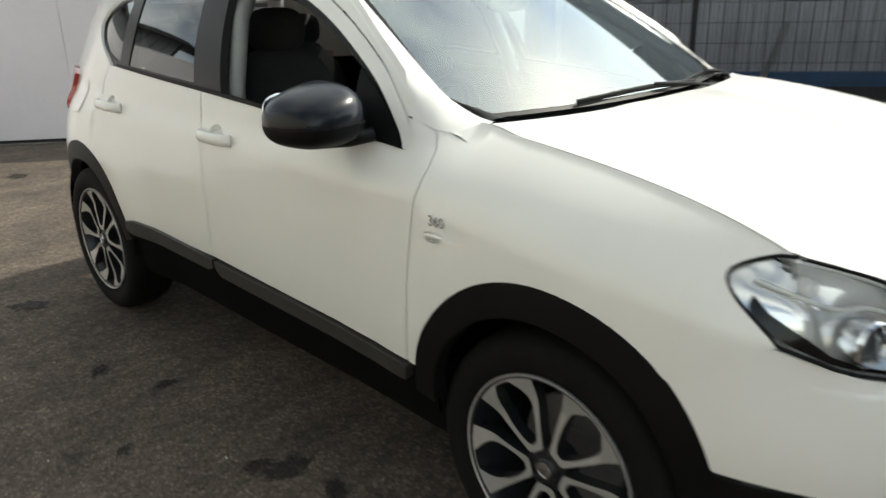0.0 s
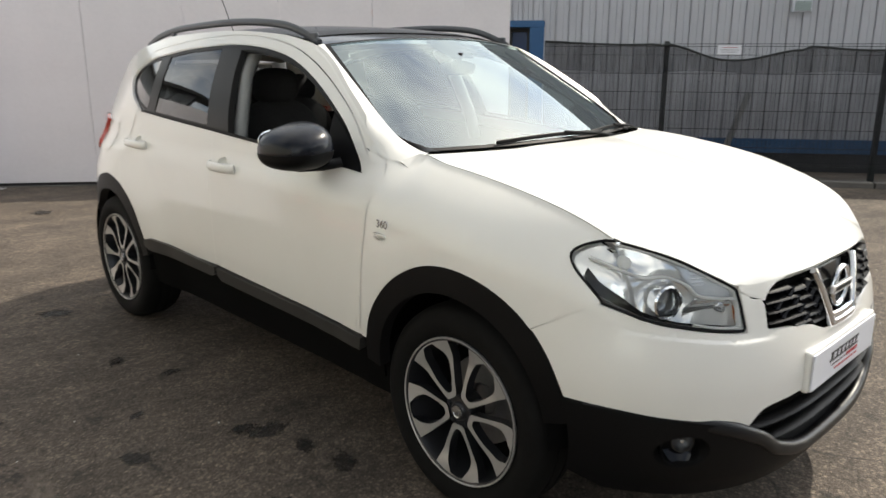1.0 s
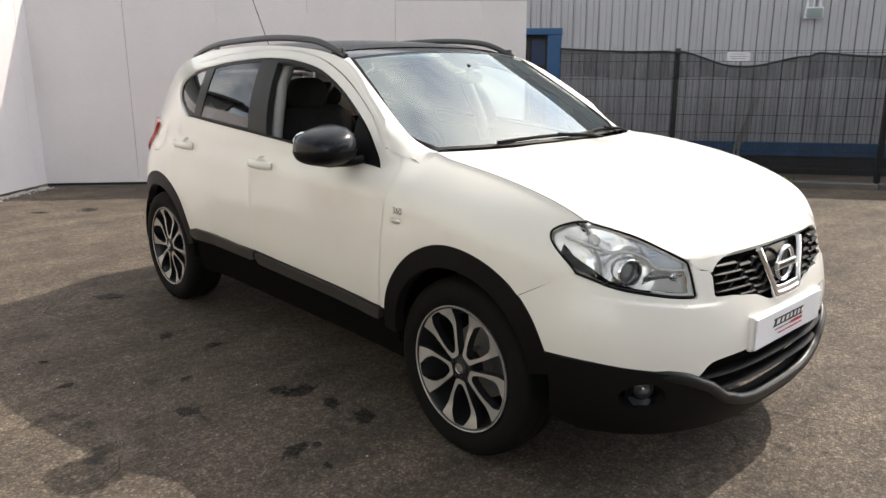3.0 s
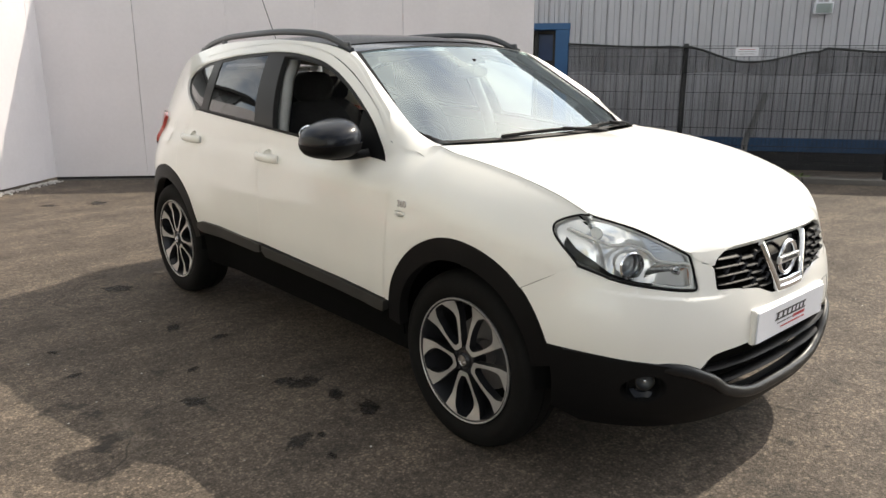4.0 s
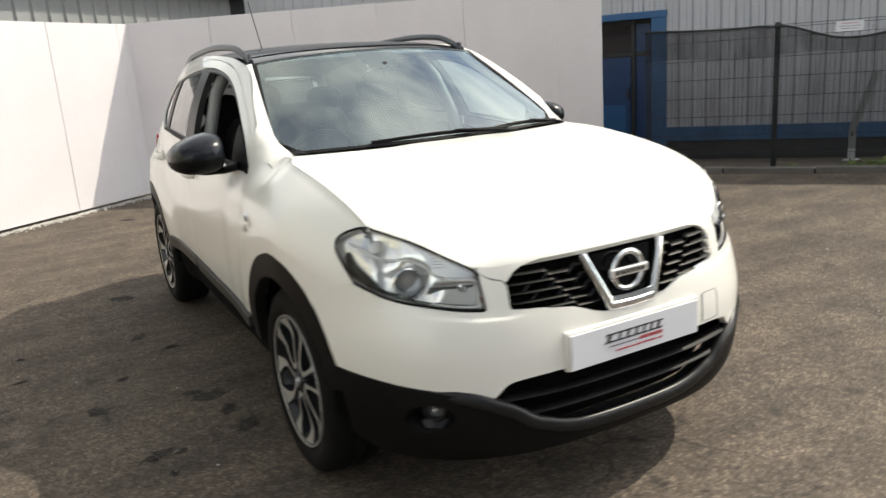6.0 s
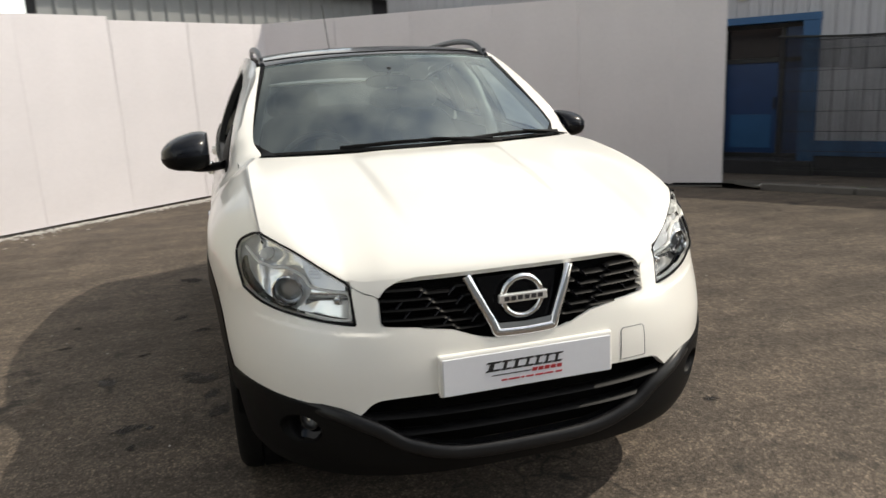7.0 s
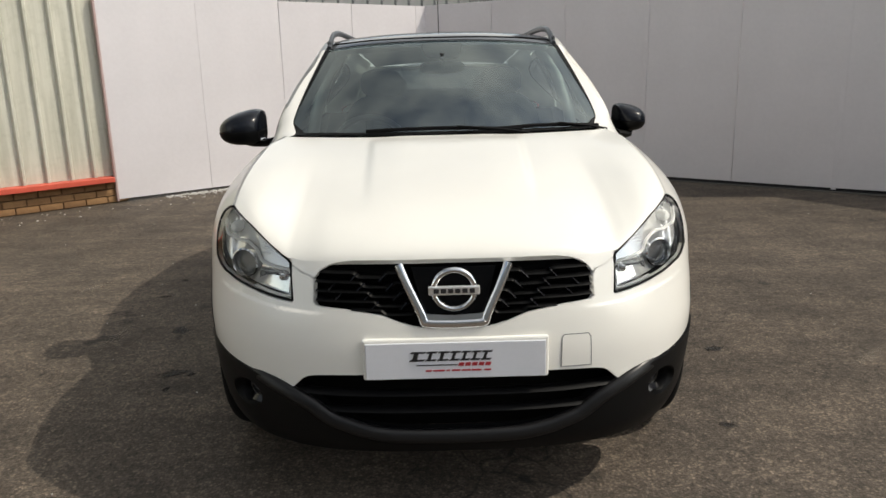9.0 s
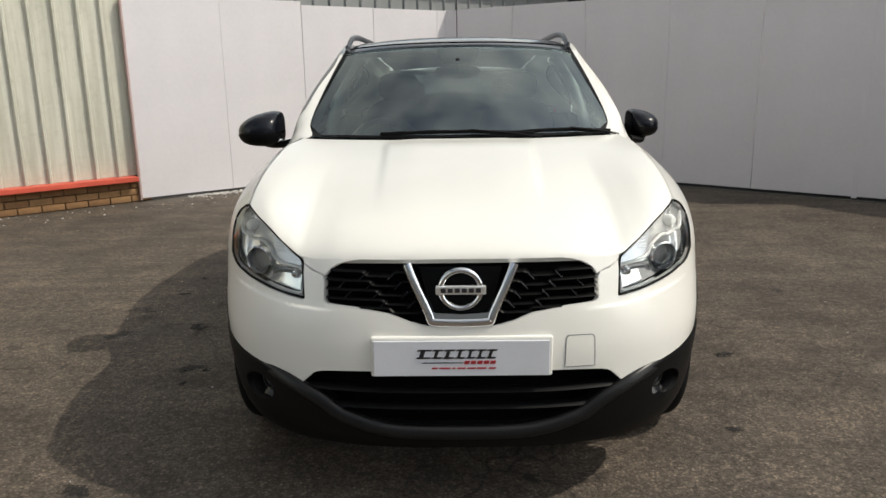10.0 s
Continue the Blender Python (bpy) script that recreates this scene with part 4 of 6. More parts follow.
# black lower bumper with its grey lip
notch = [(0.493, 0.443), (0.44, 0.415), (0.38, 0.368), (0.33, 0.341), (0.28, 0.325), (0.225, 0.314), (0.12, 0.309), (0.0, 0.308)]
low_right = [(side_x(y, z), z) for y, z in arc_pts(ARCH_F, ARCH_RAD, 164, 196, 8)]
clad_r = [(x, z - 0.005) for x, z in low_line[:21]] + spline(notch, 3)[1:]
clad = clad_r + [(-x, z) for x, z in clad_r[:-1][::-1]] + [(-x, z) for x, z in low_right] + [(-0.74, 0.25), (-0.60, 0.243), (-0.30, 0.245), (0.0, 0.247), (0.30, 0.245), (0.60, 0.243), (0.74, 0.25)] + low_right[::-1]
fog_l, fog_r = arc(-0.655, 0.398, 0.056, 0, 360, 28, 0.85)[:-1], arc(0.655, 0.398, 0.056, 0, 360, 28, 0.85)[:-1]
lower = part("lower_bumper", patch(front_f, clad, 0.025, holes=[fog_l, fog_r], lift=0.008, depth=0.06), M_CLADDING, car, "black textured plastic lower bumper")
lip = [(0.80, 0.494), (0.77, 0.486), (0.71, 0.473), (0.61, 0.457), (0.545, 0.438), (0.50, 0.418), (0.44, 0.388), (0.38, 0.345), (0.33, 0.325), (0.28, 0.308), (0.20, 0.293), (0.10, 0.288), (0.0, 0.287)]
line = spline(lip, 5)
line = line + [(-x, z) for x, z in line[:-1][::-1]]
part("bumper_lip", sweep([(x, front_y(x, z) - 0.002 + 0.036 * ease(0.50, 0.74, abs(x)), z + 0.014) for x, z in line], oval(0.022, 0.018, 14, 0.8), up=(0, -1, 0.15)), M_LIP_BLACK, lower, "black satin bumper lip")
# lower intake
def front_back(d):
    return lambda x, z: (x * (1 - d * 0.2), front_y(x, z) + d, z)


intake = part("lower_intake", patch(front_back(0.10), [(-0.53, 0.51), (-0.53, 0.40), (-0.35, 0.29), (0.35, 0.29), (0.53, 0.40), (0.53, 0.51)], 0.05, depth=0), M_UNDER, car)
for z, w in ((0.440, 0.50), (0.385, 0.41)):
    part("slat", sweep([(x, front_y(x, z) + 0.022, z) for x in [w * (i / 16 - 1) for i in range(33)]], oval(0.020, 0.006, 8), up=(0, -0.2, 1)), M_CLADDING, intake)
part("inner_front", patch(front_back(0.13), [(-0.72, 0.84), (-0.76, 0.3), (0.76, 0.3), (0.72, 0.84)], 0.06, depth=0), M_UNDER, car)
part("underbody", box(1.28, 2.9, 0.05, 0, 1.62, 0.215, 0.02), M_UNDER, car)

# fog lamps: a round lens high in a deep oval pocket, a slanted grey bowl below it
for s in (-1, 1):
    c = Vector((s * 0.655, front_y(0.655, 0.398), 0.398))
    turn = Matrix.Translation(c) @ pose(0, 0, 0, 0, 0, s * 42 - 90)
    fog = part("fog_lamp", lathe([(0.060, -0.010), (0.055, -0.016), (0.052, -0.034), (0.046, -0.050), (0.0, -0.052)], 32, turn @ Matrix.Diagonal((1, 1, 0.85, 1))), M_CLADDING, lower, "black fog lamp housing")
    at = turn @ pose(0, -s * 0.006, 0.014)
    part("reflector", lathe([(0.029, -0.030), (0.020, -0.040), (0.0, -0.046)], 28, at), M_RAIL, fog)
    part("lens", lathe([(0.0, -0.014), (0.016, -0.017), (0.027, -0.024), (0.029, -0.034)], 28, at), M_LENS, fog)
    part("bulb", box(0.012, 0.011, 0.011, -0.030, 0, 0, 0.003), M_BOWL, fog).matrix_basis = at
    part("lens_ring", sweep([at @ Vector((-0.026, 0.030 * math.cos(a), 0.030 * math.sin(a))) for a in [2 * math.pi * i / 28 for i in range(28)]], oval(0.0025, 0.0025, 6), closed=True, up=tuple(at.to_3x3() @ Vector((1, 0, 0)))), M_LIP, fog)
    bm = grid_mesh(lambda u, v: turn @ Vector((-0.020 - 0.022 * v, (2 * u - 1) * (0.026 + 0.016 * v), -0.040 + 0.026 * v - 0.004 * (2 * u - 1) ** 2)), 10, 4)
    part("lower_bowl", bm, M_GLOSS, fog, "gloss black slanted lamp bowl")

# upper grille
g_half = [(0.0, 0.840), (0.30, 0.838)] + spline([(0.33, 0.834), (0.36, 0.827), (0.384, 0.813), (0.398, 0.795), (0.408, 0.765)], 3) + [(0.412, 0.708), (0.32, 0.702), (0.215, 0.686), (0.155, 0.663), (0.12, 0.651), (0.085, 0.647), (0.0, 0.645)]
g_full = g_half + [(-x, z) for x, z in g_half[1:-1][::-1]]
grille = part("grille", patch(front_back(0.045), [(x * 1.02, z + (-0.002 if z > 0.75 else -0.008)) for x, z in g_full], 0.04, depth=-0.03), M_UNDER, car, "black honeycomb grille")
for s in (-1, 1):
    rows = [0.805, 0.778, 0.751, 0.724, 0.700]
    for k, z in enumerate(rows):
        lo = 0.155 - (0.825 - z) * 0.30
        hi = 0.405 if z > 0.705 else 0.30
        if k == 0:
            hi = 0.392
        pts = []
        n = 40
        for i in range(n + 1):
            x = lo + (hi - lo) * i / n
            # the bars step down where the honeycomb cells join
            ph = (x - 0.19 + 0.020 * k) / 0.085
            st = ph - math.floor(ph)
            step = math.floor(ph)
            dz = -0.0135 * ease(0.0, 0.22, st) if step == 0 else -0.0135 * (1 - ease(0.0, 0.22, st)) if step == 1 else 0.0
            pts.append((s * x, front_y(x, z) + 0.014, z + dz))
        part("grille_bar", sweep(pts, oval(0.016, 0.0038, 8), up=(0, -0.2, 1)), M_GRILLE, grille)
    for k in range(4):
        for j in range(3):
            x = 0.205 + j * 0.085 - 0.020 * k
            z = rows[k] - 0.0135
            if x < 0.37 and not (k == 3 and j == 2):
                part("cell_wall", sweep([(s * (x - 0.008), front_y(x, z) + 0.012, z + 0.011), (s * (x + 0.014), front_y(x, z) + 0.012, z - 0.012)], oval(0.012, 0.004, 8), up=(1, 0, 0)), M_GLOSS, grille)
# chrome V and round badge
v_path = [(0.160, 0.826), (0.134, 0.765), (0.098, 0.69), (0.090, 0.668), (0.078, 0.660), (0.0, 0.657)]
v_line = spline(v_path, 5)
v_line = v_line + [(-x, z) for x, z in v_line[:-1][::-1]]
part("chrome_v", sweep([(x, front_y(x, z) + 0.004, z) for x, z in v_line], oval(0.0140, 0.013, 16, 0.7), up=(0, -1, 0)), M_CHROME, grille, "chrome V-shaped grille trim")
part("chrome_base", patch(front_f, [(-0.082, 0.650), (0.082, 0.650), (0.094, 0.664), (0.103, 0.694), (0.075, 0.686), (0.0, 0.682), (-0.075, 0.686), (-0.103, 0.694), (-0.094, 0.664)], 0.02, lift=0.006, depth=0.012), M_CHROME, grille, "chrome foot of the grille trim")
part("badge_panel", patch(front_back(0.022), [(0.125, 0.815), (0.085, 0.668), (-0.085, 0.668), (-0.125, 0.815)], 0.03, depth=0.01), M_BADGE_BACK, grille)
badge_c = Vector((0, front_y(0, 0.755) - 0.002, 0.755))
ring = [badge_c + Vector((0.060 * math.cos(a), 0, 0.059 * math.sin(a))) for a in [2 * math.pi * i / 48 for i in range(48)]]
badge = part("badge", sweep(ring, oval(0.009, 0.008, 10), closed=True, up=(0, -1, 0)), M_CHROME, grille, "round chrome badge")
part("badge_bar", box(0.150, 0.014, 0.027, badge_c.x, badge_c.y - 0.004, badge_c.z, 0.003), M_REFLECTOR, badge)
for i in range(6):
    part("mark", box(0.015, 0.002, 0.013, -0.052 + i * 0.0208, badge_c.y - 0.0115, badge_c.z), M_INK, badge)

# number plate mount with a dealer's show plate
py = -0.831
part("plate_mount", box(0.545, 0.02, 0.125, 0, py + 0.016, 0.556, 0.006), M_PAINT, bumper)
plate = part("show_plate", box(0.526, 0.006, 0.111, 0, py + 0.002, 0.553, 0.002), M_PLATE, car, "white show plate with dark and red marks")
def slanted(x, z, w, h, slant=0.006, t=0.0016):
    """A thin bar leaning forward."""
    bm = bmesh.new()
    FLAT.add(bm)
    q = [(x - w / 2 - slant / 2, z - h / 2), (x + w / 2 - slant / 2, z - h / 2), (x + w / 2 + slant / 2, z + h / 2), (x - w / 2 + slant / 2, z + h / 2)]
    a, b = ([bm.verts.new((px, y, pz)) for px, pz in q] for y in (py - 0.0010, py - 0.0010 - t))
    bm.faces.new(b)
    for k in range(4):
        bm.faces.new((a[k], a[(k + 1) % 4], b[(k + 1) % 4], b[k]))
    bmesh.ops.recalc_face_normals(bm, faces=bm.faces)
    return bm


for x, w in ((-0.109, 0.042), (-0.069, 0.030), (-0.034, 0.032), (0.000, 0.028), (0.031, 0.026), (0.061, 0.026), (0.092, 0.028)):
    part("mark", slanted(x, 0.5795, w, 0.0055), M_INK, plate)
    part("mark", slanted(x - w * 0.2, 0.5675, w * 0.32, 0.0185), M_INK, plate)
    part("mark", slanted(x - 0.004, 0.5555, w, 0.0055), M_INK, plate)
part("mark", slanted(-0.056, 0.540, 0.120, 0.0026), M_INK, plate)
for k in range(5):
    part("mark", slanted(0.016 + k * 0.0195, 0.541, 0.0155, 0.0105, 0.003), M_INK_RED, plate)
for x, w in ((-0.080, 0.017), (-0.050, 0.034), (-0.023, 0.010), (0.000, 0.024), (0.030, 0.026), (0.060, 0.028), (0.092, 0.020)):
    part("mark", slanted(x, 0.5225, w, 0.0048, 0.002), M_INK_RED, plate)

# ---- headlamps ----
def lamp_y(x, z):
    """The lamp's skin: the nose, meeting the wing at its rear corner."""
    k = ease(0.705, 0.75, x)
    if k == 0:
        return front_y(x, z)
    lo, hi = -0.75, 0.0
    for _ in range(16):
        y = (lo + hi) / 2
        lo, hi = (y, hi) if side_x(y, z) < x else (lo, y)
    return front_y(x, z) * (1 - k) + lo * k


lamp_rear = [(side_x(y, z) - 0.0025, z - 0.001) for y, z in lamp_back]
lamp_half = (spline(lamp_rear, 4) + spline([lamp_rear[-1], (0.712, 0.756), (0.645, 0.738), (0.56, 0.722), (0.490, 0.714)], 4)[1:]
             + [(0.484, 0.72), (0.487, 0.79), (0.490, 0.822)] + spline([(0.490, 0.824), (0.54, 0.858), (0.63, 0.915), (0.700, 0.947)], 4)[1:])
for s in (-1, 1):
    def lf(d, s=s):
        return lambda x, z: (s * (x - d * 0.35), lamp_y(x, z) + d, z)
    def shell(x, z, s=s):
        # two bowls sunk into the reflector
        d = 0.034 + 0.022 * ease(0.085, 0.0, math.hypot(x - 0.650, z - 0.798)) + 0.016 * ease(0.07, 0.0, math.hypot(x - 0.70, z - 0.893))
        return (s * (x - d * 0.35), lamp_y(x, z) + d, z)
    lamp = part("headlamp", patch(shell, lamp_half, 0.009, depth=0), M_REFLECTOR, car, "clear headlamp unit with a projector lens")
    part("lens", patch(lf(0.002), [(x, z) for x, z in lamp_half], 0.025, depth=0), M_LENS, lamp)
    edge_band = spline([(lamp_rear[2][0] - 0.006, 0.880), (lamp_rear[3][0] - 0.006, 0.850), (lamp_rear[4][0] - 0.006, 0.804), (0.712, 0.762), (0.645, 0.742), (0.56, 0.727), (0.493, 0.720)], 4)
    part("lamp_surround", patch(lf(0.018), edge_band + spline([(0.52, 0.726), (0.60, 0.738), (0.655, 0.748), (0.712, 0.775), (0.750, 0.815), (0.766, 0.848)], 4), 0.02, depth=0.02), M_BADGE_BACK, lamp, "black inner surround")
    loop = densify(lamp_half, 0.02)
    bm = bmesh.new()
    ra = [bm.verts.new((s * x, lamp_y(x, z) + 0.004, z)) for x, z in loop]
    rb = [bm.verts.new((s * (x - 0.014), lamp_y(x, z) + 0.052, z)) for x, z in loop]
    for i in range(len(loop)):
        j = (i + 1) % len(loop)
        bm.faces.new((ra[i], ra[j], rb[j], rb[i]))
    part("lamp_wall", bm, M_LAMP_BRIGHT, lamp)
    part("lamp_seal", sweep([(s * x, lamp_y(x, z) + 0.006, z) for x, z in lamp_half], oval(0.004, 0.004, 8), closed=True, up=(0, -1, 0)), M_CLADDING, lamp, "black rubber lamp seal")
    # pale ribbed insert above the side light
    insert = [(0.504, 0.802), (0.502, 0.827), (0.55, 0.854), (0.613, 0.889), (0.604, 0.850), (0.590, 0.817), (0.56, 0.808)]
    blue = part("lamp_insert", patch(lf(0.020), insert, 0.015, depth=0.012), M_LAMP_RIBBED, lamp, "pale ribbed reflector insert")
    for k in range(5):
        z = 0.838 + 0.009 * k
        part("rib", sweep([(s * (x - 0.007), lamp_y(x, z) + 0.018, z) for x in (0.565 - 0.004 * (k == 4), 0.595)], oval(0.0011, 0.0011, 6)), M_BOWL, blue)
    # side light bowl, grey, opening towards the middle
    bowl = [(0.497, 0.722), (0.56, 0.728), (0.615, 0.740), (0.612, 0.766), (0.593, 0.806), (0.546, 0.799), (0.497, 0.789)]
    part("reflector", patch(lambda x, z: (s * (x - 0.006), lamp_y(x, z) + 0.017 + 0.030 * ease(0.80, 0.755, z), z), bowl, 0.012, depth=0.012), M_BOWL, lamp, "grey metallic side light bowl")
    bar = spline([(0.758, 0.905), (0.735, 0.882), (0.714, 0.869), (0.687, 0.861), (0.652, 0.863), (0.613, 0.842), (0.593, 0.814), (0.546, 0.803), (0.497, 0.794), (0.499, 0.745), (0.503, 0.723), (0.56, 0.727), (0.617, 0.739)], 5)
    part("bezel", sweep([(s * (x - 0.006), lamp_y(x, z) + 0.013, z) for x, z in bar], oval(0.0045, 0.007, 8), up=(0, -1, 0)), M_LAMP_BRIGHT, lamp, "bright satin inner bezel")
    part("bezel", sweep([(s * (x - 0.008), lamp_y(x, z) + 0.014, z) for x, z in spline([(0.71, 0.942), (0.63, 0.905), (0.545, 0.848), (0.500, 0.820), (0.497, 0.794)], 5)], oval(0.0035, 0.006, 8), up=(0, -1, 0)), M_LAMP_BRIGHT, lamp)
    c = Vector((s * 0.650, lamp_y(0.66, 0.80) + 0.022, 0.798))
    turn = Matrix.Translation(c) @ pose(0, 0, 0, 0, 0, s * 20 - 90)
    part("projector_ring", lathe([(0.036, -0.03), (0.045, 0.006), (0.047, 0.012), (0.043, 0.016), (0.036, 0.004), (0.034, -0.01)], 36, turn), M_CHROME, lamp)
    part("projector", lathe([(0.035, -0.012), (0.031, 0.002), (0.022, 0.012), (0.011, 0.017), (0.0, 0.0185)], 36, turn), glass("projector_glass", (0.72, 0.74, 0.76)) if s < 0 else bpy.data.materials["projector_glass"], lamp)
    part("projector_core", lathe([(0.034, -0.02), (0.0, -0.02)], 24, turn), M_REFLECTOR, lamp)
    c = Vector((s * 0.70, lamp_y(0.715, 0.895) + 0.03, 0.893))
    part("indicator_bulb", lathe([(0.0, 0.016), (0.012, 0.013), (0.018, 0.002), (0.018, -0.02)], 24, Matrix.Translation(c) @ pose(0, 0, 0, 0, 0, s * 35 - 90)), M_LAMP_BRIGHT, lamp)
    c = Vector((s * 0.520, lamp_y(0.53, 0.77) + 0.03, 0.772))
    part("side_bulb", lathe([(0.0, 0.014), (0.010, 0.010), (0.013, 0.0), (0.013, -0.02)], 20, Matrix.Translation(c) @ pose(0, 0, 0, 0, 0, -90)), M_CHROME, lamp)
    part("amber_strip", box(0.004, 0.03, 0.045, s * 0.476, lamp_y(0.49, 0.76) + 0.03, 0.752), M_LENS_AMBER, lamp)

# ---- windscreen, roof ----
def screen_point(u, v):
    s = 2 * u - 1
    a = abs(s)
    xb, xt = 0.732 * s, 0.588 * s
    yb, yt = 0.285 + 0.145 * a ** 2.2, 0.955 + 0.065 * a ** 2.2
    zb, zt = 1.105, 1.503 - 0.036 * a ** 2.2
    bow = 0.012 * math.sin(math.pi * v) * (1 - 0.5 * a * a)
    return Vector((xb + (xt - xb) * v, yb + (yt - yb) * v - bow * 0.5, zb + (zt - zb) * v + bow * 0.86))


def glass_inset(v):
    """How far the glass stops short of the full width, near its foot."""
    return 0.045 * ease(0.30, 0.0, v)


bm = grid_mesh(lambda u, v: screen_point(glass_inset(v) + (1 - 2 * glass_inset(v)) * u, v), 40, 24)
screen = part("windscreen", bm, M_SCREEN, car, "clear windscreen reflecting the sky")
for u0, u1, v0, v1 in ((0.05, 0.95, 0, 0.022), (0, 0.024, 0.24, 1), (0.976, 1, 0.24, 1), (0, 1, 0.985, 1)):
    bm = grid_mesh(lambda a, b: screen_point(u0 + (u1 - u0) * a, v0 + (v1 - v0) * b) + Vector((0, -0.0015, 0.003)), 40 if u1 - u0 > 0.5 else 3, 24 if v1 - v0 > 0.5 else 3)
    part("screen_border", bm, M_CLADDING, screen, "black printed glass edge")
# painted pillars: a rounded strip from the flank to the glass, swelling into the wing at its foot
EDGE_UV = [(0.056, 0.02), (0.033, 0.12), (0.024, 0.25), (0.018, 0.45), (0.012, 0.70), (0.006, 1.0)]
for sgn in (-1, 1):
    inner_line = [(sgn * 0.655, 0.338, 1.1080)] + [tuple(screen_point(0.5 + sgn * (0.5 - u), v) + Vector((0, -0.002, 0.0045))) for u, v in EDGE_UV]
    inner_line = [Vector(p) for p in spline(inner_line, 10)]
    outer_y = [p[1] for p in spline([(0, 0.370), (1, 0.415), (2, 0.475), (3, 0.553), (4, 0.675), (5, 0.835), (6, 1.03)], 10)]

    def shoulder(t, k):
        i = min(len(inner_line) - 1, round(t * (len(inner_line) - 1)))
        n, y = inner_line[i], outer_y[i]
        e, z = ease(0.38, 0.50, y), foot_z(y)
        o = Vector((sgn * (side_x(y, z) + 0.0016), y, z))
        up = Vector((sgn * (side_x(y, z) - side_x(y, z - 0.012)), 0, 0.012)).normalized()
        d = (n - o).length
        g = ease(0, 9, i)
        c1 = o.lerp(n, 0.33).lerp(o + up * d * 0.36, g)
        c2 = o.lerp(n, 0.67).lerp(n + Vector((sgn * 0.9, 0.0, 0.12 - 0.20 * e)).normalized() * d * 0.42, g)
        return o * (1 - k) ** 3 + c1 * 3 * k * (1 - k) ** 2 + c2 * 3 * k * k * (1 - k) + n * k ** 3
    bm = grid_mesh(shoulder, len(inner_line) - 1, 16)
    bmesh.ops.recalc_face_normals(bm, faces=bm.faces)
    if sum(fc.normal.z for fc in bm.faces) < 0:
        bmesh.ops.reverse_faces(bm, faces=bm.faces)
    part("screen_pillar", bm, M_PAINT, car)
    # black cap in the lower corner of the screen
    foot = screen_point(0.5 + sgn * 0.40, 0.0) + Vector((0, -0.022, 0.002))
    tip = inner_line[20]

    def cap(t, k):
        p = inner_line[3 + round(t * 17)]
        q = foot.lerp(tip, t ** 0.8)
        return p.lerp(q, k) + Vector((0, 0.001, -0.001 + 0.004 * math.sin(math.pi * k)))
    bm = grid_mesh(cap, 17, 4)
    bmesh.ops.recalc_face_normals(bm, faces=bm.faces)
    part("corner_cap", bm, M_CLADDING, screen, "black plastic screen corner cap")
bm = grid_mesh(lambda a, b: screen_point(0.5 + (a - 0.5) * 0.17 * (1 - 0.35 * b * b), 0.985 - 0.20 * b) + Vector((0, 0.006, -0.007)), 8, 6)
part("sensor_patch", bm, M_TRIM_DARK, screen)
bm = grid_mesh(lambda a, b: Vector(((2 * a - 1) * 0.742, 0.225 + 0.11 * b + 0.12 * abs(2 * a - 1) ** 2.2, 1.098 + 0.004 * b - 0.03 * (1 - b))), 30, 4)
part("cowl", bm, M_CLADDING, car, "black plastic scuttle")


def roof_point(u, v):
    s = 2 * u - 1
    y = 0.945 + 0.07 * abs(s) ** 2.2 + (3.02 - 0.945) * v - 0.07 * abs(s) ** 2.2 * v
    return Vector((s * (roof_x(y) - 0.034), y, roof_z(y) - 0.004 + 0.040 * (1 - abs(s) ** 2.4) * (1 - 0.3 * v)))


part("roof", grid_mesh(roof_point, 28, 40), M_GLOSS, car, "gloss black panoramic roof")
part("roof_lining", grid_mesh(lambda u, v: roof_point(0.02 + 0.96 * u, 0.02 + 0.96 * v) - Vector((0, 0, 0.035)), 12, 12), M_TRIM_PALE, car)
part("roof_front_edge", sweep([roof_point(i / 24, 0.075) + Vector((0, 0, 0.0008)) for i in range(25)], oval(0.003, 0.003, 6)), M_UNDER, car)
for s in (-1, 1):
    pts = [(1.06, -0.006), (1.13, 0.006), (1.23, 0.022), (1.36, 0.032), (1.7, 0.032), (2.1, 0.030), (2.4, 0.030), (2.58, 0.024), (2.70, 0.008), (2.77, -0.012)]
    path = [(s * (roof_x(y) - 0.038), y, roof_z(y) + 0.004 + h) for y, h in spline(pts, 4)]
    rail = part("roof_rail", sweep(path, oval(0.012, 0.016, 12)), M_RAIL, car, "satin dark grey roof rail")
    for y, w in ((1.12, 0.09), (2.36, 0.045), (2.66, 0.09)):
        part("rail_foot", box(0.018, w, 0.026, s * (roof_x(y) - 0.038), y, roof_z(y) + 0.012, 0.006), M_RAIL, rail)
bm = sweep([(0.0, 2.72, 1.50), (0.0, 2.72, 1.545)], oval(0.018, 0.026, 12))
aerial = part("aerial", bm, M_CLADDING, car, "thin black roof aerial")
part("rod", sweep([(0.0, 2.73, 1.54), (0.0, 2.84, 1.72), (0.0, 2.96, 1.92)], oval(0.003, 0.003, 6)), M_CLADDING, aerial)

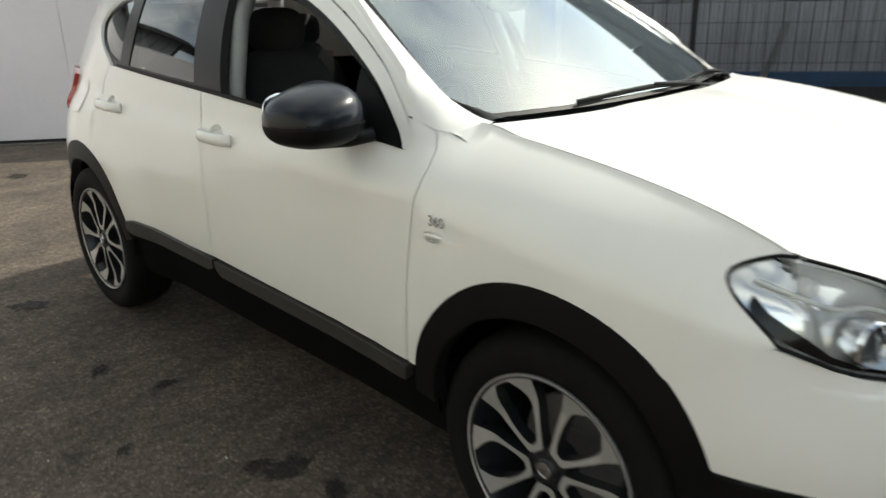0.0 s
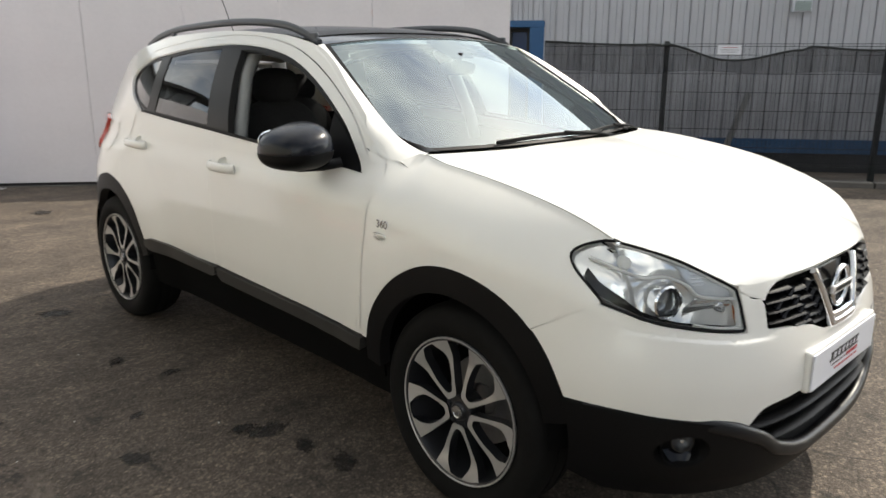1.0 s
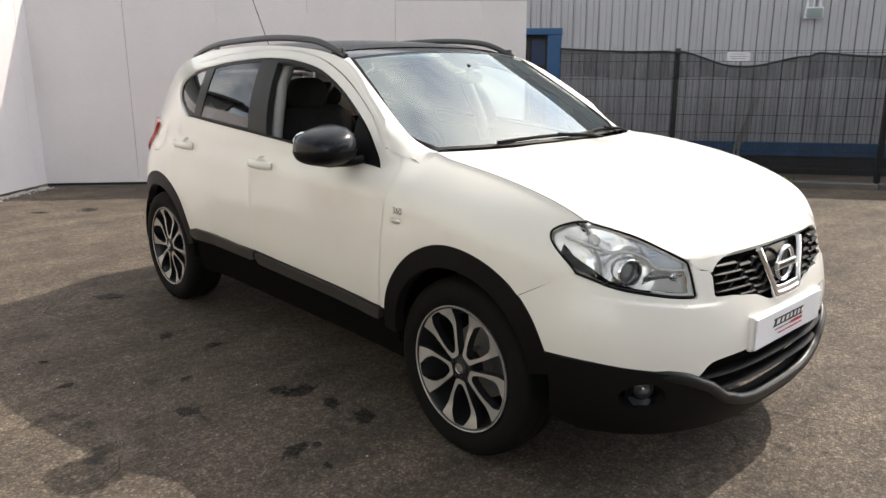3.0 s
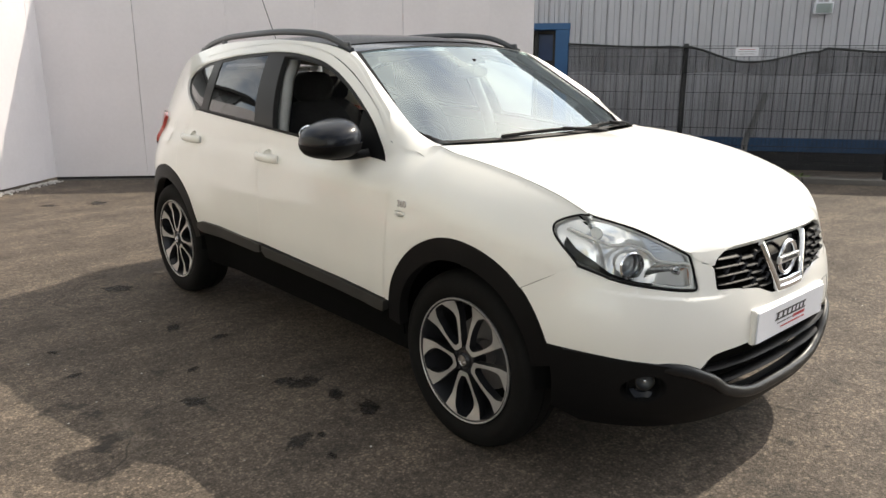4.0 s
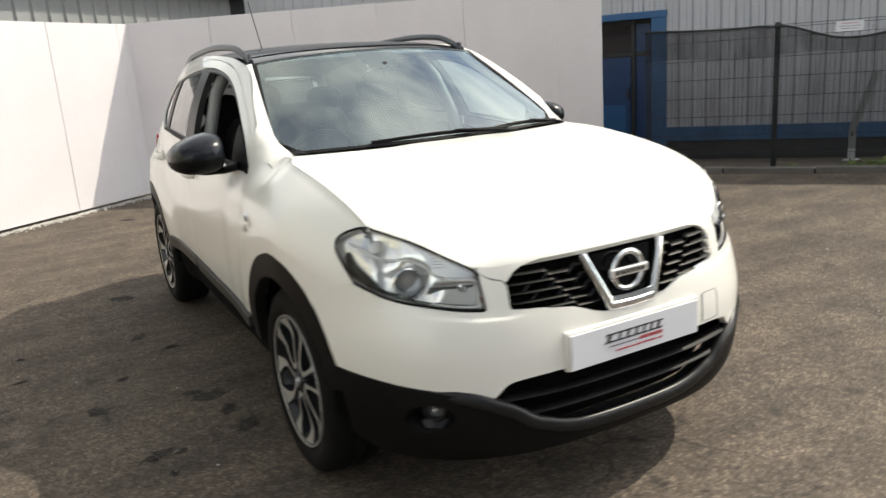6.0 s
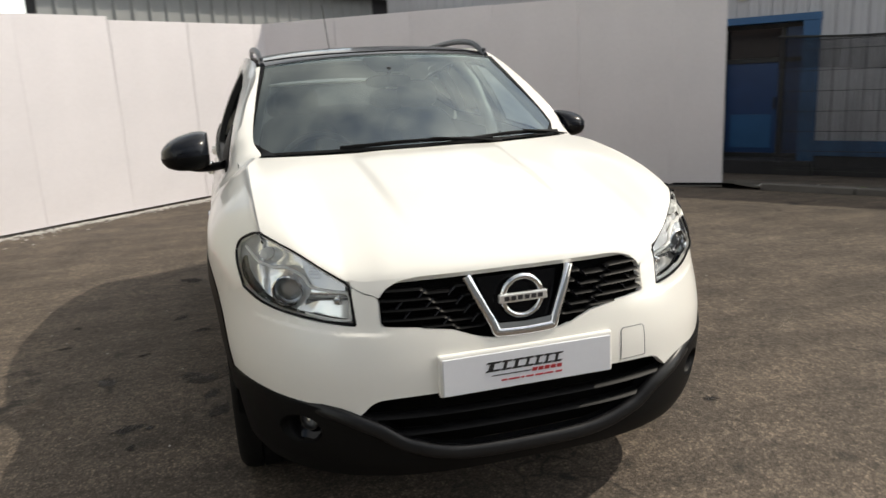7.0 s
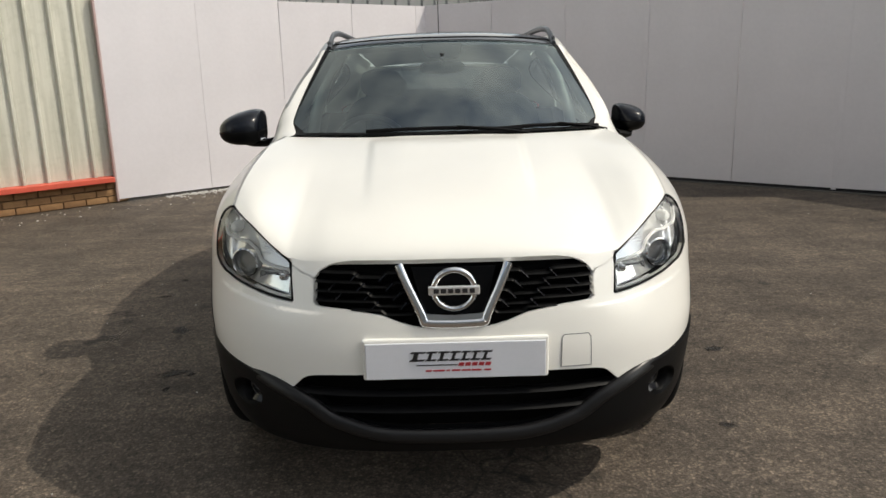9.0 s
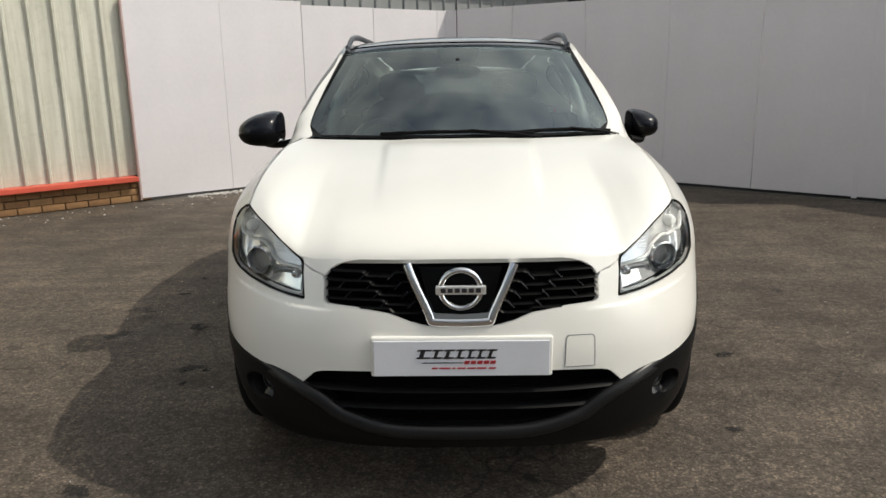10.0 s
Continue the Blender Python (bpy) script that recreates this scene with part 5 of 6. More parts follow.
# wipers lying at the foot of the screen
for (ua, ub, up, piv) in ((0.955, 0.66, 0.06, 0.80), (0.72, 0.27, 0.05, 0.45)):
    pts = [screen_point(ua + (ub - ua) * t, 0.008 + 0.022 * math.sin(math.pi * t) + 0.01 * t) + Vector((0, -0.008, 0.010)) for t in [i / 12 for i in range(13)]]
    wiper = part("wiper", sweep(pts, oval(0.004, 0.008, 8)), M_CLADDING, car, "black windscreen wiper")
    mid = pts[5]
    foot = screen_point(ua + 0.02, 0.0) + Vector((0, -0.045, 0.0))
    part("wiper_arm", sweep([foot, foot.lerp(mid, 0.35) + Vector((0, -0.006, 0.008)), mid + Vector((0, -0.004, 0.008))], oval(0.006, 0.005, 8)), M_CLADDING, wiper)

# ---- door mirrors ----
# the passenger's mirror is turned in
for s, cx, cy, rx, ry, rz in ((-1, 0.938, 0.735, 0.116, 0.168, 0.087), (1, 0.884, 0.800, 0.080, 0.15, 0.070)):
    def shape(x, y, z):
        # fuller and lower towards the outer end, flat at the back
        k = (x * s + 0.10) / 0.20
        x = s * max(x * s, -0.72 * rx)
        return (x, y * (1.0 if y < 0 else 0.55), z * ((1.12 - 0.42 * k) if z > 0 else (0.92 - 0.10 * k * k)) - 0.010 * k * k)
    mirror = part("door_mirror", blob(s * cx, cy, 1.122, rx, ry, rz, 2.5, 36, 22, shape), M_MIRROR, car, "satin blue-black door mirror")
    part("mirror_base", blob(s * cx, cy, 1.122, rx * 1.012, ry * 1.008, rz * 1.015, 2.5, 36, 22, lambda x, y, z: shape(x, y, min(z, -0.010))), M_CLADDING, mirror)
    part("mirror_arm", sweep([(s * (cx + 0.019), cy + 0.025, 1.055), (s * (cx - 0.036), cy + 0.005, 1.045), (s * 0.845, 0.68, 1.050), (s * 0.79, 0.645, 1.062)], oval(0.040, 0.018, 12)), M_CLADDING, mirror)
    bm = blob(s * (cx + 0.001), cy + ry * 0.527, 1.120, rx * 0.67, 0.006, rz * 0.63, 3.0, 24, 12)
    part("mirror_glass", bm, M_CHROME, mirror, "mirror glass")
    part("sail_panel", patch(side_f(s), [(0.545, 1.045), (0.585, 1.098), (0.668, 1.178), (0.742, 1.225), (0.715, 1.062)], 0.03, lift=0.002, depth=0.01), M_CLADDING, mirror)
    part("repeater", blob(s * (cx - 0.085), cy - 0.075, 1.070, 0.016, 0.022, 0.009, 2.4, 14, 8), M_BOWL, mirror, "pale clear lens in the mirror foot")

# ---- wing badge and side repeater ----
for s in (-1, 1):
    z0 = 0.898
    cu = bpy.data.curves.new("digits", "FONT")
    cu.body = "360"
    cu.size, cu.extrude, cu.bevel_depth, cu.align_x = 0.037, 0.002, 0.0006, "CENTER"
    tmp = bpy.data.objects.new("digits", cu)
    scene.collection.objects.link(tmp)
    me = bpy.data.meshes.new_from_object(tmp)
    bpy.data.objects.remove(tmp)
    me.materials.clear()
    me.materials.append(M_CHROME)
    ob = new("wing_badge", me)
    ob.parent = car
    ob.matrix_basis = Matrix.Translation((s * (side_x(0.33, z0) + 0.003), 0.328, z0 - 0.012)) @ pose(0, 0, 0, 90, 0, -90 if s < 0 else 90)
    tagged(ob, "small chrome number badge")
    rep = part("side_repeater", blob(s * (side_x(0.335, 0.858) + 0.002), 0.335, 0.858, 0.007, 0.036, 0.014, 2.2, 20, 10), M_LENS, car, "clear oval side indicator")
    part("reflector", blob(s * (side_x(0.335, 0.858) + 0.001), 0.335, 0.858, 0.004, 0.028, 0.010, 2.2, 16, 8), M_REFLECTOR, rep)

# ---- wheels ----
def spoke_mesh():
    """One machined double spoke: two arms, thin at the hub and broad at the rim, round a leaf-shaped opening."""
    bm = bmesh.new()
    c36, s36 = math.cos(radians(36)), math.sin(radians(36))
    # the straight outer edge: its distance from the middle of the wedge-shaped gap beside it
    def edge_at(r):
        off = 0.0085 + (0.0490 - 0.0085) * (r - 0.050) / (0.239 - 0.050)
        return (r * c36 + off * s36, r * s36 - off * c36)
    edge = [edge_at(r) for r in (0.056, 0.075, 0.10, 0.14, 0.18, 0.212)]
    a_rim = math.degrees(math.atan2(edge_at(0.236)[1], edge_at(0.236)[0]))
    rim = [(0.239 * math.cos(radians(a)), 0.239 * math.sin(radians(a))) for a in (a_rim, a_rim * 0.66, a_rim * 0.33, 0)]
    half = [(0.046, 0.0), (0.046, 0.016)] + edge + rim
    outer = half + [(r, -y) for r, y in half[1:-1][::-1]]
    leaf = spline([(0.064, 0.0), (0.066, 0.010), (0.078, 0.0195), (0.100, 0.0315), (0.130, 0.0430), (0.156, 0.0490), (0.178, 0.0495), (0.198, 0.0430), (0.214, 0.0320), (0.2255, 0.024), (0.2290, 0.0)], 3)
    leaf = leaf + [(r, -y) for r, y in leaf[1:-1][::-1]]
    depth_at = lambda r: 0.004 - 0.018 * max(0.0, (r - 0.05) / 0.17) ** 1.6 + 0.028 * ease(0.15, 0.238, r)
    loops = [densify(outer, 0.012), leaf]
    pts, edges = [], []
    for loop in loops:
        k = len(pts)
        pts += loop
        edges += [(k + i, k + (i + 1) % len(loop)) for i in range(len(loop))]
    r = delaunay_2d_cdt([Vector(p) for p in pts], edges, [], 0, 1e-7)
    top = [bm.verts.new((depth_at(c.x), c.y, c.x)) for c in r[0]]
    for t in r[2]:
        c = (sum(r[0][i].x for i in t) / 3, sum(r[0][i].y for i in t) / 3)
        if inside(c, loops[0]) and not inside(c, loops[1]):
            bm.faces.new([top[i] for i in t])
    low = {}
    for ed in [e for e in bm.edges if len(e.link_faces) == 1]:
        for v in ed.verts:
            if v not in low:
                low[v] = bm.verts.new((v.co.x - 0.034, v.co.y * 0.97, v.co.z))
        fc = bm.faces.new((ed.verts[0], ed.verts[1], low[ed.verts[1]], low[ed.verts[0]]))
        fc.material_index = 1
    bmesh.ops.recalc_face_normals(bm, faces=bm.faces)
    return bm


def mesh_of(name, bm, mats, smooth=True):
    me = bpy.data.meshes.new(name)
    bm.to_mesh(me)
    bm.free()
    for mt in mats:
        me.materials.append(mt)
    if smooth:
        me.polygons.foreach_set("use_smooth", [True] * len(me.polygons))
        me.set_sharp_from_angle(angle=radians(38))
    return me


TYRE_R = 0.345
tyre_me = mesh_of("tyre", lathe([(0.235, 0.060), (0.242, 0.092), (0.262, 0.106), (0.290, 0.1095), (0.312, 0.106), (0.328, 0.096), (0.338, 0.082), (0.3435, 0.06), (0.345, 0.035),
                                 (0.345, 0.031), (0.338, 0.029), (0.338, 0.024), (0.345, 0.022), (0.345, -0.022), (0.338, -0.024), (0.338, -0.029), (0.345, -0.031), (0.3435, -0.06), (0.33, -0.095), (0.29, -0.108), (0.235, -0.09)], 72), [M_RUBBER])
barrel_me = mesh_of("barrel", lathe([(0.245, 0.100), (0.240, 0.104), (0.232, 0.100), (0.226, 0.085), (0.215, 0.04), (0.205, -0.07)], 64), [M_ALLOY_DARK])
flange_me = mesh_of("rim_flange", lathe([(0.2445, 0.098), (0.2425, 0.1050), (0.2390, 0.1045), (0.2365, 0.1015)], 72), [M_ALLOY])
spoke_me = mesh_of("spoke", spoke_mesh(), [M_ALLOY, M_ALLOY_DARK])
hub_me = mesh_of("hub", lathe([(0.0, 0.012), (0.026, 0.011), (0.030, 0.007), (0.032, 0.0), (0.048, -0.004), (0.056, -0.03), (0.056, -0.06)], 40), [M_ALLOY_DARK])
cap_me = mesh_of("cap", lathe([(0.0, 0.014), (0.010, 0.0138), (0.0105, 0.0125), (0.017, 0.0122), (0.0175, 0.0140), (0.021, 0.0135), (0.0215, 0.0118)], 32), [M_CHROME])
disc_me = mesh_of("brake_disc", lathe([(0.05, -0.03), (0.06, -0.02), (0.145, -0.02), (0.148, -0.035), (0.0, -0.04)], 48), [M_DISC])
back_me = mesh_of("back_plate", lathe([(0.21, -0.06), (0.0, -0.062)], 40), [M_UNDER])
nut_me = mesh_of("wheel_nut", lathe([(0.0, 0.008), (0.006, 0.008), (0.009, 0.004), (0.009, -0.012)], 10), [M_ALLOY_DARK])
for s in (-1, 1):
    for y, turn in ((0.010, 36), (2.63, 0)):
        w = new("wheel")
        w.parent = car
        w.matrix_basis = pose(s * 0.746, y, TYRE_R - 0.006) @ (pose(0, 0, 0, 0, 0, 180) if s < 0 else Matrix()) @ pose(0, 0, 0, turn, 0, 0)
        tagged(w, "alloy wheel with five machined double spokes")
        for nm, me in (("tyre", tyre_me), ("barrel", barrel_me), ("rim_flange", flange_me), ("hub", hub_me), ("cap", cap_me), ("brake_disc", disc_me), ("back_plate", back_me)):
            o = new(nm, me)
            o.parent = w
            if nm in ("hub", "cap"):
                o.matrix_basis = pose(0.088, 0, 0)
        for k in range(5):
            o = new("spoke", spoke_me)
            o.parent = w
            o.matrix_basis = pose(0, 0, 0, k * 72, 0, 0) @ pose(0.088, 0, 0)
            o = new("wheel_nut", nut_me)
            o.parent = w
            o.matrix_basis = pose(0, 0, 0, k * 72 + 36, 0, 0) @ pose(0.084, 0, 0.048)

# ---- tail of the car ----
def tail_point(u, v):
    s = 2 * u - 1
    z = 0.28 + 1.10 * v
    y0 = 3.06 if z < 1.3 else 3.06 - (z - 1.3) * 0.4
    y0 = min(3.15, y0 + 0.1 * ease(1.2, 0.9, z))
    return Vector((s * side_x(y0, z) * 1.0, y0 + (tail_y(z) - y0) * (1 - abs(s) ** 2.6), z))


bm = grid_mesh(tail_point, 30, 30)
bmesh.ops.delete(bm, geom=[fc for fc in bm.faces if abs(fc.calc_center_median().x) < 0.50 and 1.06 < fc.calc_center_median().z < 1.36], context="FACES")
tailgate = part("tailgate", bm, M_PAINT, car)
part("rear_window", grid_mesh(lambda u, v: tail_point(0.5 + (u - 0.5) * 0.80, 0.70 + 0.29 * v) - Vector((0, 0.012, 0)), 16, 8), M_TINT, tailgate, "dark tinted rear window")

# ---- inside the car ----
dash = part("dashboard", grid_mesh(lambda u, v: Vector(((2 * u - 1) * 0.70, 0.40 + 0.36 * v, 1.045 + 0.02 * math.sin(math.pi * v) - 0.10 * ease(0.75, 1, v) + 0.03 * math.exp(-(((2 * u - 1) + 0.5) / 0.2) ** 2) * v)), 30, 14), M_TRIM_DARK, car)
part("dash_front", box(1.36, 0.06, 0.45, 0, 0.74, 0.74, 0.02), M_TRIM_DARK, dash)
part("cabin_floor", box(1.40, 2.3, 0.04, 0, 1.75, 0.42), M_TRIM_DARK, car)
wheel_c = Vector((-0.36, 0.86, 0.985))
tilt = Euler((radians(-65), 0, 0)).to_matrix()
rim = [wheel_c + tilt @ Vector((0.182 * math.cos(a), 0.182 * math.sin(a), 0)) for a in [2 * math.pi * i / 40 for i in range(40)]]
# mid-grey rim: its highlight is put into the base colour
steer = part("steering_wheel", sweep(rim, oval(0.014, 0.016, 10), closed=True, up=tuple(tilt @ Vector((0, 0, 1)))), paint("leather_highlight_grey", (0.16, 0.16, 0.16), 0.4, vary=0.1), car)
part("boss", blob(*wheel_c, 0.07, 0.03, 0.06, 2.5, 20, 10), M_TRIM_DARK, steer)
for a in (0, 180, 270):
    e = wheel_c + tilt @ Vector((0.175 * math.cos(radians(a)), 0.175 * math.sin(radians(a)), 0))
    part("wheel_spoke", sweep([wheel_c, e], oval(0.018, 0.008, 8)), M_LIP, steer)


def seat(x, y, rear=False):
    w = 0.25 if not rear else 0.62
    base = part("seat", blob(x, y + 0.02, 0.62, w, 0.26, 0.09, 3.2, 28, 12), M_SEAT, car, "charcoal cloth seat")
    part("backrest", blob(x, y + 0.24, 0.90, w * 0.96, 0.075, 0.32, 3.0, 28, 16, lambda a, b, c: (a * (1 - 0.10 * max(0, c)), b + 0.28 * (c + 0.3), c)), M_SEAT, base)
    for hx in ((x,) if not rear else (x - 0.36, x + 0.36)):
        part("headrest", blob(hx, y + 0.41, 1.285 if not rear else 1.23, 0.125, 0.055, 0.085, 2.8, 20, 12), M_SEAT, base)
        for d in (-0.05, 0.05):
            part("post", sweep([(hx + d, y + 0.39, 1.12), (hx + d, y + 0.41, 1.26)], oval(0.006, 0.006, 6)), M_CHROME, base)


seat(-0.36, 1.33)
seat(0.36, 1.33)
seat(0, 2.22, True)
for s in (-1, 1):
    part("pillar_trim", sweep([(s * 0.745, 1.435, 0.98), (s * 0.72, 1.46, 1.12), (s * 0.645, 1.515, 1.34), (s * 0.56, 1.555, 1.46)], oval(0.03, 0.035, 12)), M_TRIM_PALE, car)
    part("door_card", patch(side_f(s), [(0.46, 0.50), (0.56, 1.0), (2.3, 1.10), (2.3, 0.6), (2.1, 0.5)], 0.08, lift=-0.055, depth=0), M_TRIM_DARK, car)
    part("screen_pillar_trim", sweep([screen_point(0.5 + s * 0.485, v) + Vector((-s * 0.02, 0.045, -0.01)) for v in (0.02, 0.25, 0.5, 0.75, 0.97)], oval(0.028, 0.016, 10)), M_TRIM_PALE, car)
rear_mirror = part("interior_mirror", blob(0, 0.85, 1.375, 0.11, 0.016, 0.030, 3.0, 24, 10), M_UNDER, car)
part("stem", sweep([(0, 0.84, 1.37), (0, 0.83, 1.44)], oval(0.010, 0.010, 8)), M_TRIM_DARK, rear_mirror)

car.matrix_world = pose(0.006, 0, 0, 0, 0, -0.6)

# ---- entrance of the grey building ----
entrance = empty("entrance_door", "blue steel door with dark glass in a blue surround", "door", north_building.matrix_world)
for x0, x1 in ((DX0, DX0 + 0.2), (DX1 - 0.22, DX1)):
    part("jamb", box(x1 - x0, 0.40, 1.86 - BASE, (x0 + x1) / 2, 0.16, (1.86 + BASE) / 2, 0.004), M_BLUE, entrance)
part("lintel", box(DX1 - DX0 + 0.02, 0.42, 0.10, (DX0 + DX1) / 2, 0.16, 1.91, 0.004), M_BLUE, entrance)
# near-black stands in for the doorway's shade on the threshold
part("threshold", box(DX1 - DX0, 0.5, 0.26, (DX0 + DX1) / 2, 0.12, BASE + 0.10, 0.01), M_DARK, entrance)
x0, x1 = DX0 + 0.2, DX1 - 0.22
for x in (x0 + 0.03, x1 - 0.03, x1 - 0.33):
    part("frame_post", box(0.06, 0.08, 1.86 + 0.06, x, 0.30, 0.90, 0.004), M_POST, entrance)
for z in (1.83, 1.34, -0.06):
    part("frame_rail", box(x1 - x0, 0.07, 0.07, (x0 + x1) / 2, 0.31, z, 0.004), M_POST, entrance)
leaf = part("door_leaf", box(x1 - x0 - 0.44, 0.04, 1.36, (x0 + 0.05 + x1 - 0.36) / 2, 0.32, 0.64, 0.006), M_BLUE_SHADED, entrance)
part("kick_panel", box(x1 - x0 - 0.60, 0.012, 0.5, (x0 + 0.05 + x1 - 0.36) / 2, 0.295, 0.30, 0.004), M_BLUE, leaf)
part("handle", box(0.025, 0.05, 0.18, x1 - 0.42, 0.28, 0.72, 0.006), M_LIP, leaf)
part("side_panel", box(0.26, 0.03, 1.86, x1 - 0.18, 0.33, 0.90), M_BLUE_SHADED, entrance)
part("glass", box(x1 - x0 - 0.40, 0.012, 0.44, (x0 + x1 - 0.30) / 2, 0.33, 1.585), M_GLOSS, entrance, "dark reflecting glass")

# flood light and small fitting on the cladding
flood = empty("flood_light", "white wall-mounted flood light on the steel cladding", "light", north_building.matrix_world @ pose(DX1 + 3.72, -0.05, 2.14))
part("housing", box(0.26, 0.10, 0.17, 0, -0.07, 0, 0.012), M_PLATE, flood)
part("cover", box(0.22, 0.01, 0.13, 0, -0.124, -0.005, 0.004), M_SIDE_GLASS, flood)
for d in (-0.09, 0.09):
    part("bracket", box(0.03, 0.06, 0.10, d, -0.03, 0.13, 0.004), M_PLATE, flood)
part("cable", sweep([(0, -0.03, 0.08), (0.01, -0.03, 0.5), (0.0, -0.03, 1.4)], oval(0.008, 0.008, 6)), M_PLATE, flood)
bell = empty("alarm_box", "small cream fitting on the steel cladding", "fitting", north_building.matrix_world @ pose(DX1 - 1.05, -0.04, 2.22))
part("case", box(0.10, 0.06, 0.06, 0, -0.01, 0, 0.01), M_CLAD_CREAM, bell)

# ---- kerb, fence ----
def at_fence(k, q=6.95):
    """A place on the line of the fence: k metres from its first post."""
    p = Vector((6.2, 3.27)) + U2 * k
    return p + N2 * (q - 6.95)


KERB_ANGLE = math.degrees(math.atan2(U2.y, U2.x))
kerb = empty("kerb", "row of weathered concrete kerb stones", "kerb", kind="structure")
kerb_me = mesh_of("kerb_stone", box(0.90, 0.125, 0.20, 0, 0, -0.035, 0.014), [M_CONCRETE])
for i in range(14):
    p = at_fence(-0.95 + i * 0.915, KERB_Q + 0.06)
    o = new("kerb_stone", kerb_me)
    o.parent = kerb
    o.matrix_basis = pose(p.x, p.y, random.uniform(-0.006, 0.006), 0, random.uniform(-0.4, 0.4), KERB_ANGLE + random.uniform(-0.5, 0.5))
bm = bmesh.new()
rnd = random.Random(5)
rows = []
for j, q in enumerate((6.24, 6.5, 6.75, 7.0, 7.4, 7.9, 8.5, 9.2)):
    row = []
    for i in range(60):
        p = at_fence(-3 + i * 0.25, q)
        row.append(bm.verts.new((p.x, p.y, 0.03 - 0.12 * (q - 6.24) + rnd.uniform(-0.02, 0.02))))
    rows.append(row)
for ra, rb in zip(rows, rows[1:]):
    for i in range(59):
        bm.faces.new((ra[i], rb[i], rb[i + 1], ra[i + 1]))
bmesh.ops.recalc_face_normals(bm, faces=bm.faces)
if sum(fc.normal.z for fc in bm.faces) < 0:
    bmesh.ops.reverse_faces(bm, faces=bm.faces)
verge = part("verge", bm, M_VERGE)
tagged(verge, "strip of bare soil and grit behind the kerb", "verge", kind="structure")

POSTS = [-1.47, 0.0, 2.50, 5.0, 7.5]
TOP = 1.58
fence = empty("fence", "black steel mesh fence hung with sagging dark netting", "fence")
post_me = mesh_of("post", box(0.06, 0.06, TOP + 0.14, 0, 0, (TOP - 0.10) / 2, 0.004), [M_POST])
for k in POSTS[1:]:
    p = at_fence(k)
    o = new("post", post_me)
    o.parent = fence
    o.matrix_basis = pose(p.x, p.y, 0, 0, 0, KERB_ANGLE)
wire_h = mesh_of("wire", box(1.0, 0.006, 0.006, 0.5, 0, 0), [M_POST], False)
wire_v = mesh_of("wire", box(0.003, 0.003, TOP - 0.04, 0, 0, (TOP - 0.02) / 2), [M_POST], False)
for a, b in zip(POSTS[:-1], POSTS[1:]):
    p = at_fence(a)
    panel = new("mesh_panel")
    panel.parent = fence
    panel.matrix_basis = pose(p.x, p.y, 0.02, 0, 0, KERB_ANGLE)
    for z in (0.10, 0.32, 0.54, 0.76, 0.98, 1.20, 1.42, TOP - 0.03, TOP - 0.06):
        o = new("wire", wire_h)
        o.parent = panel
        o.matrix_basis = pose(0, -0.035, z) @ Matrix.Diagonal((b - a, 1, 1, 1))
    n = int((b - a) / 0.05)
    for i in range(n + 1):
        o = new("wire", wire_v)
        o.parent = panel
        o.matrix_basis = pose(i * (b - a) / n, -0.03, 0.0)


def netting(name, opacity, tone):
    m = bpy.data.materials.new(name)
    m.use_nodes = True
    nt = m.node_tree
    b = nt.nodes["Principled BSDF"]
    b.inputs["Base Color"].default_value = (*tone, 1)
    b.inputs["Roughness"].default_value = 0.9
    b.inputs["Specular IOR Level"].default_value = 0.1
    weave = ramp_node(nt, noise_node(nt, 3.0, 5, 0.6, stretch=(1, 1, 0.35)), [(0.3, (opacity - 0.10,) * 3), (0.7, (opacity + 0.10,) * 3)])
    nt.links.new(weave, b.inputs["Alpha"])
    return m


M_NET = netting("dark_shade_netting", 0.50, (0.040, 0.040, 0.043))
M_NET_FOLD = netting("folded_shade_netting", 0.32, (0.028, 0.028, 0.030))


def net_top(k):
    """The upper hem: tied at the posts and between them, sagging on the way."""
    ties = [(-1.5, 1.60), (-0.15, 1.565), (0.0, 1.56), (0.75, 1.38), (1.5, 1.50), (1.62, 1.54), (2.5, 1.50), (3.6, 1.40), (5.0, 1.55), (6.2, 1.42), (7.5, 1.55)]
    for (a, za), (b, zb) in zip(ties, ties[1:]):
        if a <= k <= b:
            t = (k - a) / (b - a)
            return za + (zb - za) * ease(0, 1, t) - 0.015 * math.sin(math.pi * t)
    return 1.5


def net_sheet(z_of, off, nz, wave):
    bm = bmesh.new()
    g = []
    n = 176
    for j in range(nz + 1):
        row = []
        for i in range(n + 1):
            k = -1.47 + 8.97 * i / n
            lo, hi = z_of(k)
            p = at_fence(k, 6.95 + off + wave * (math.sin(k * 5.1 + j * 0.7) + 0.6 * math.sin(k * 13 + 1.3 * j)))
            row.append(bm.verts.new((p.x, p.y, lo + (hi - lo) * j / nz)))
        g.append(row)
    for ra, rb in zip(g, g[1:]):
        for i in range(n):
            bm.faces.new((ra[i], ra[i + 1], rb[i + 1], rb[i]))
    return bm


part("netting", net_sheet(lambda k: (0.16, net_top(k)), -0.06, 10, 0.006), M_NET, fence, "dark translucent shade netting")
part("folded_hem", net_sheet(lambda k: (1.235 + 0.02 * math.sin(k * 4), net_top(k)), -0.075, 5, 0.008), M_NET_FOLD, fence, "folded-over hem of the netting")
part("hem_cord", sweep([(*at_fence(-1.47 + 0.05 * i, 6.86), net_top(-1.47 + 0.05 * i)) for i in range(179)], oval(0.012, 0.014, 6)), M_POST, fence)

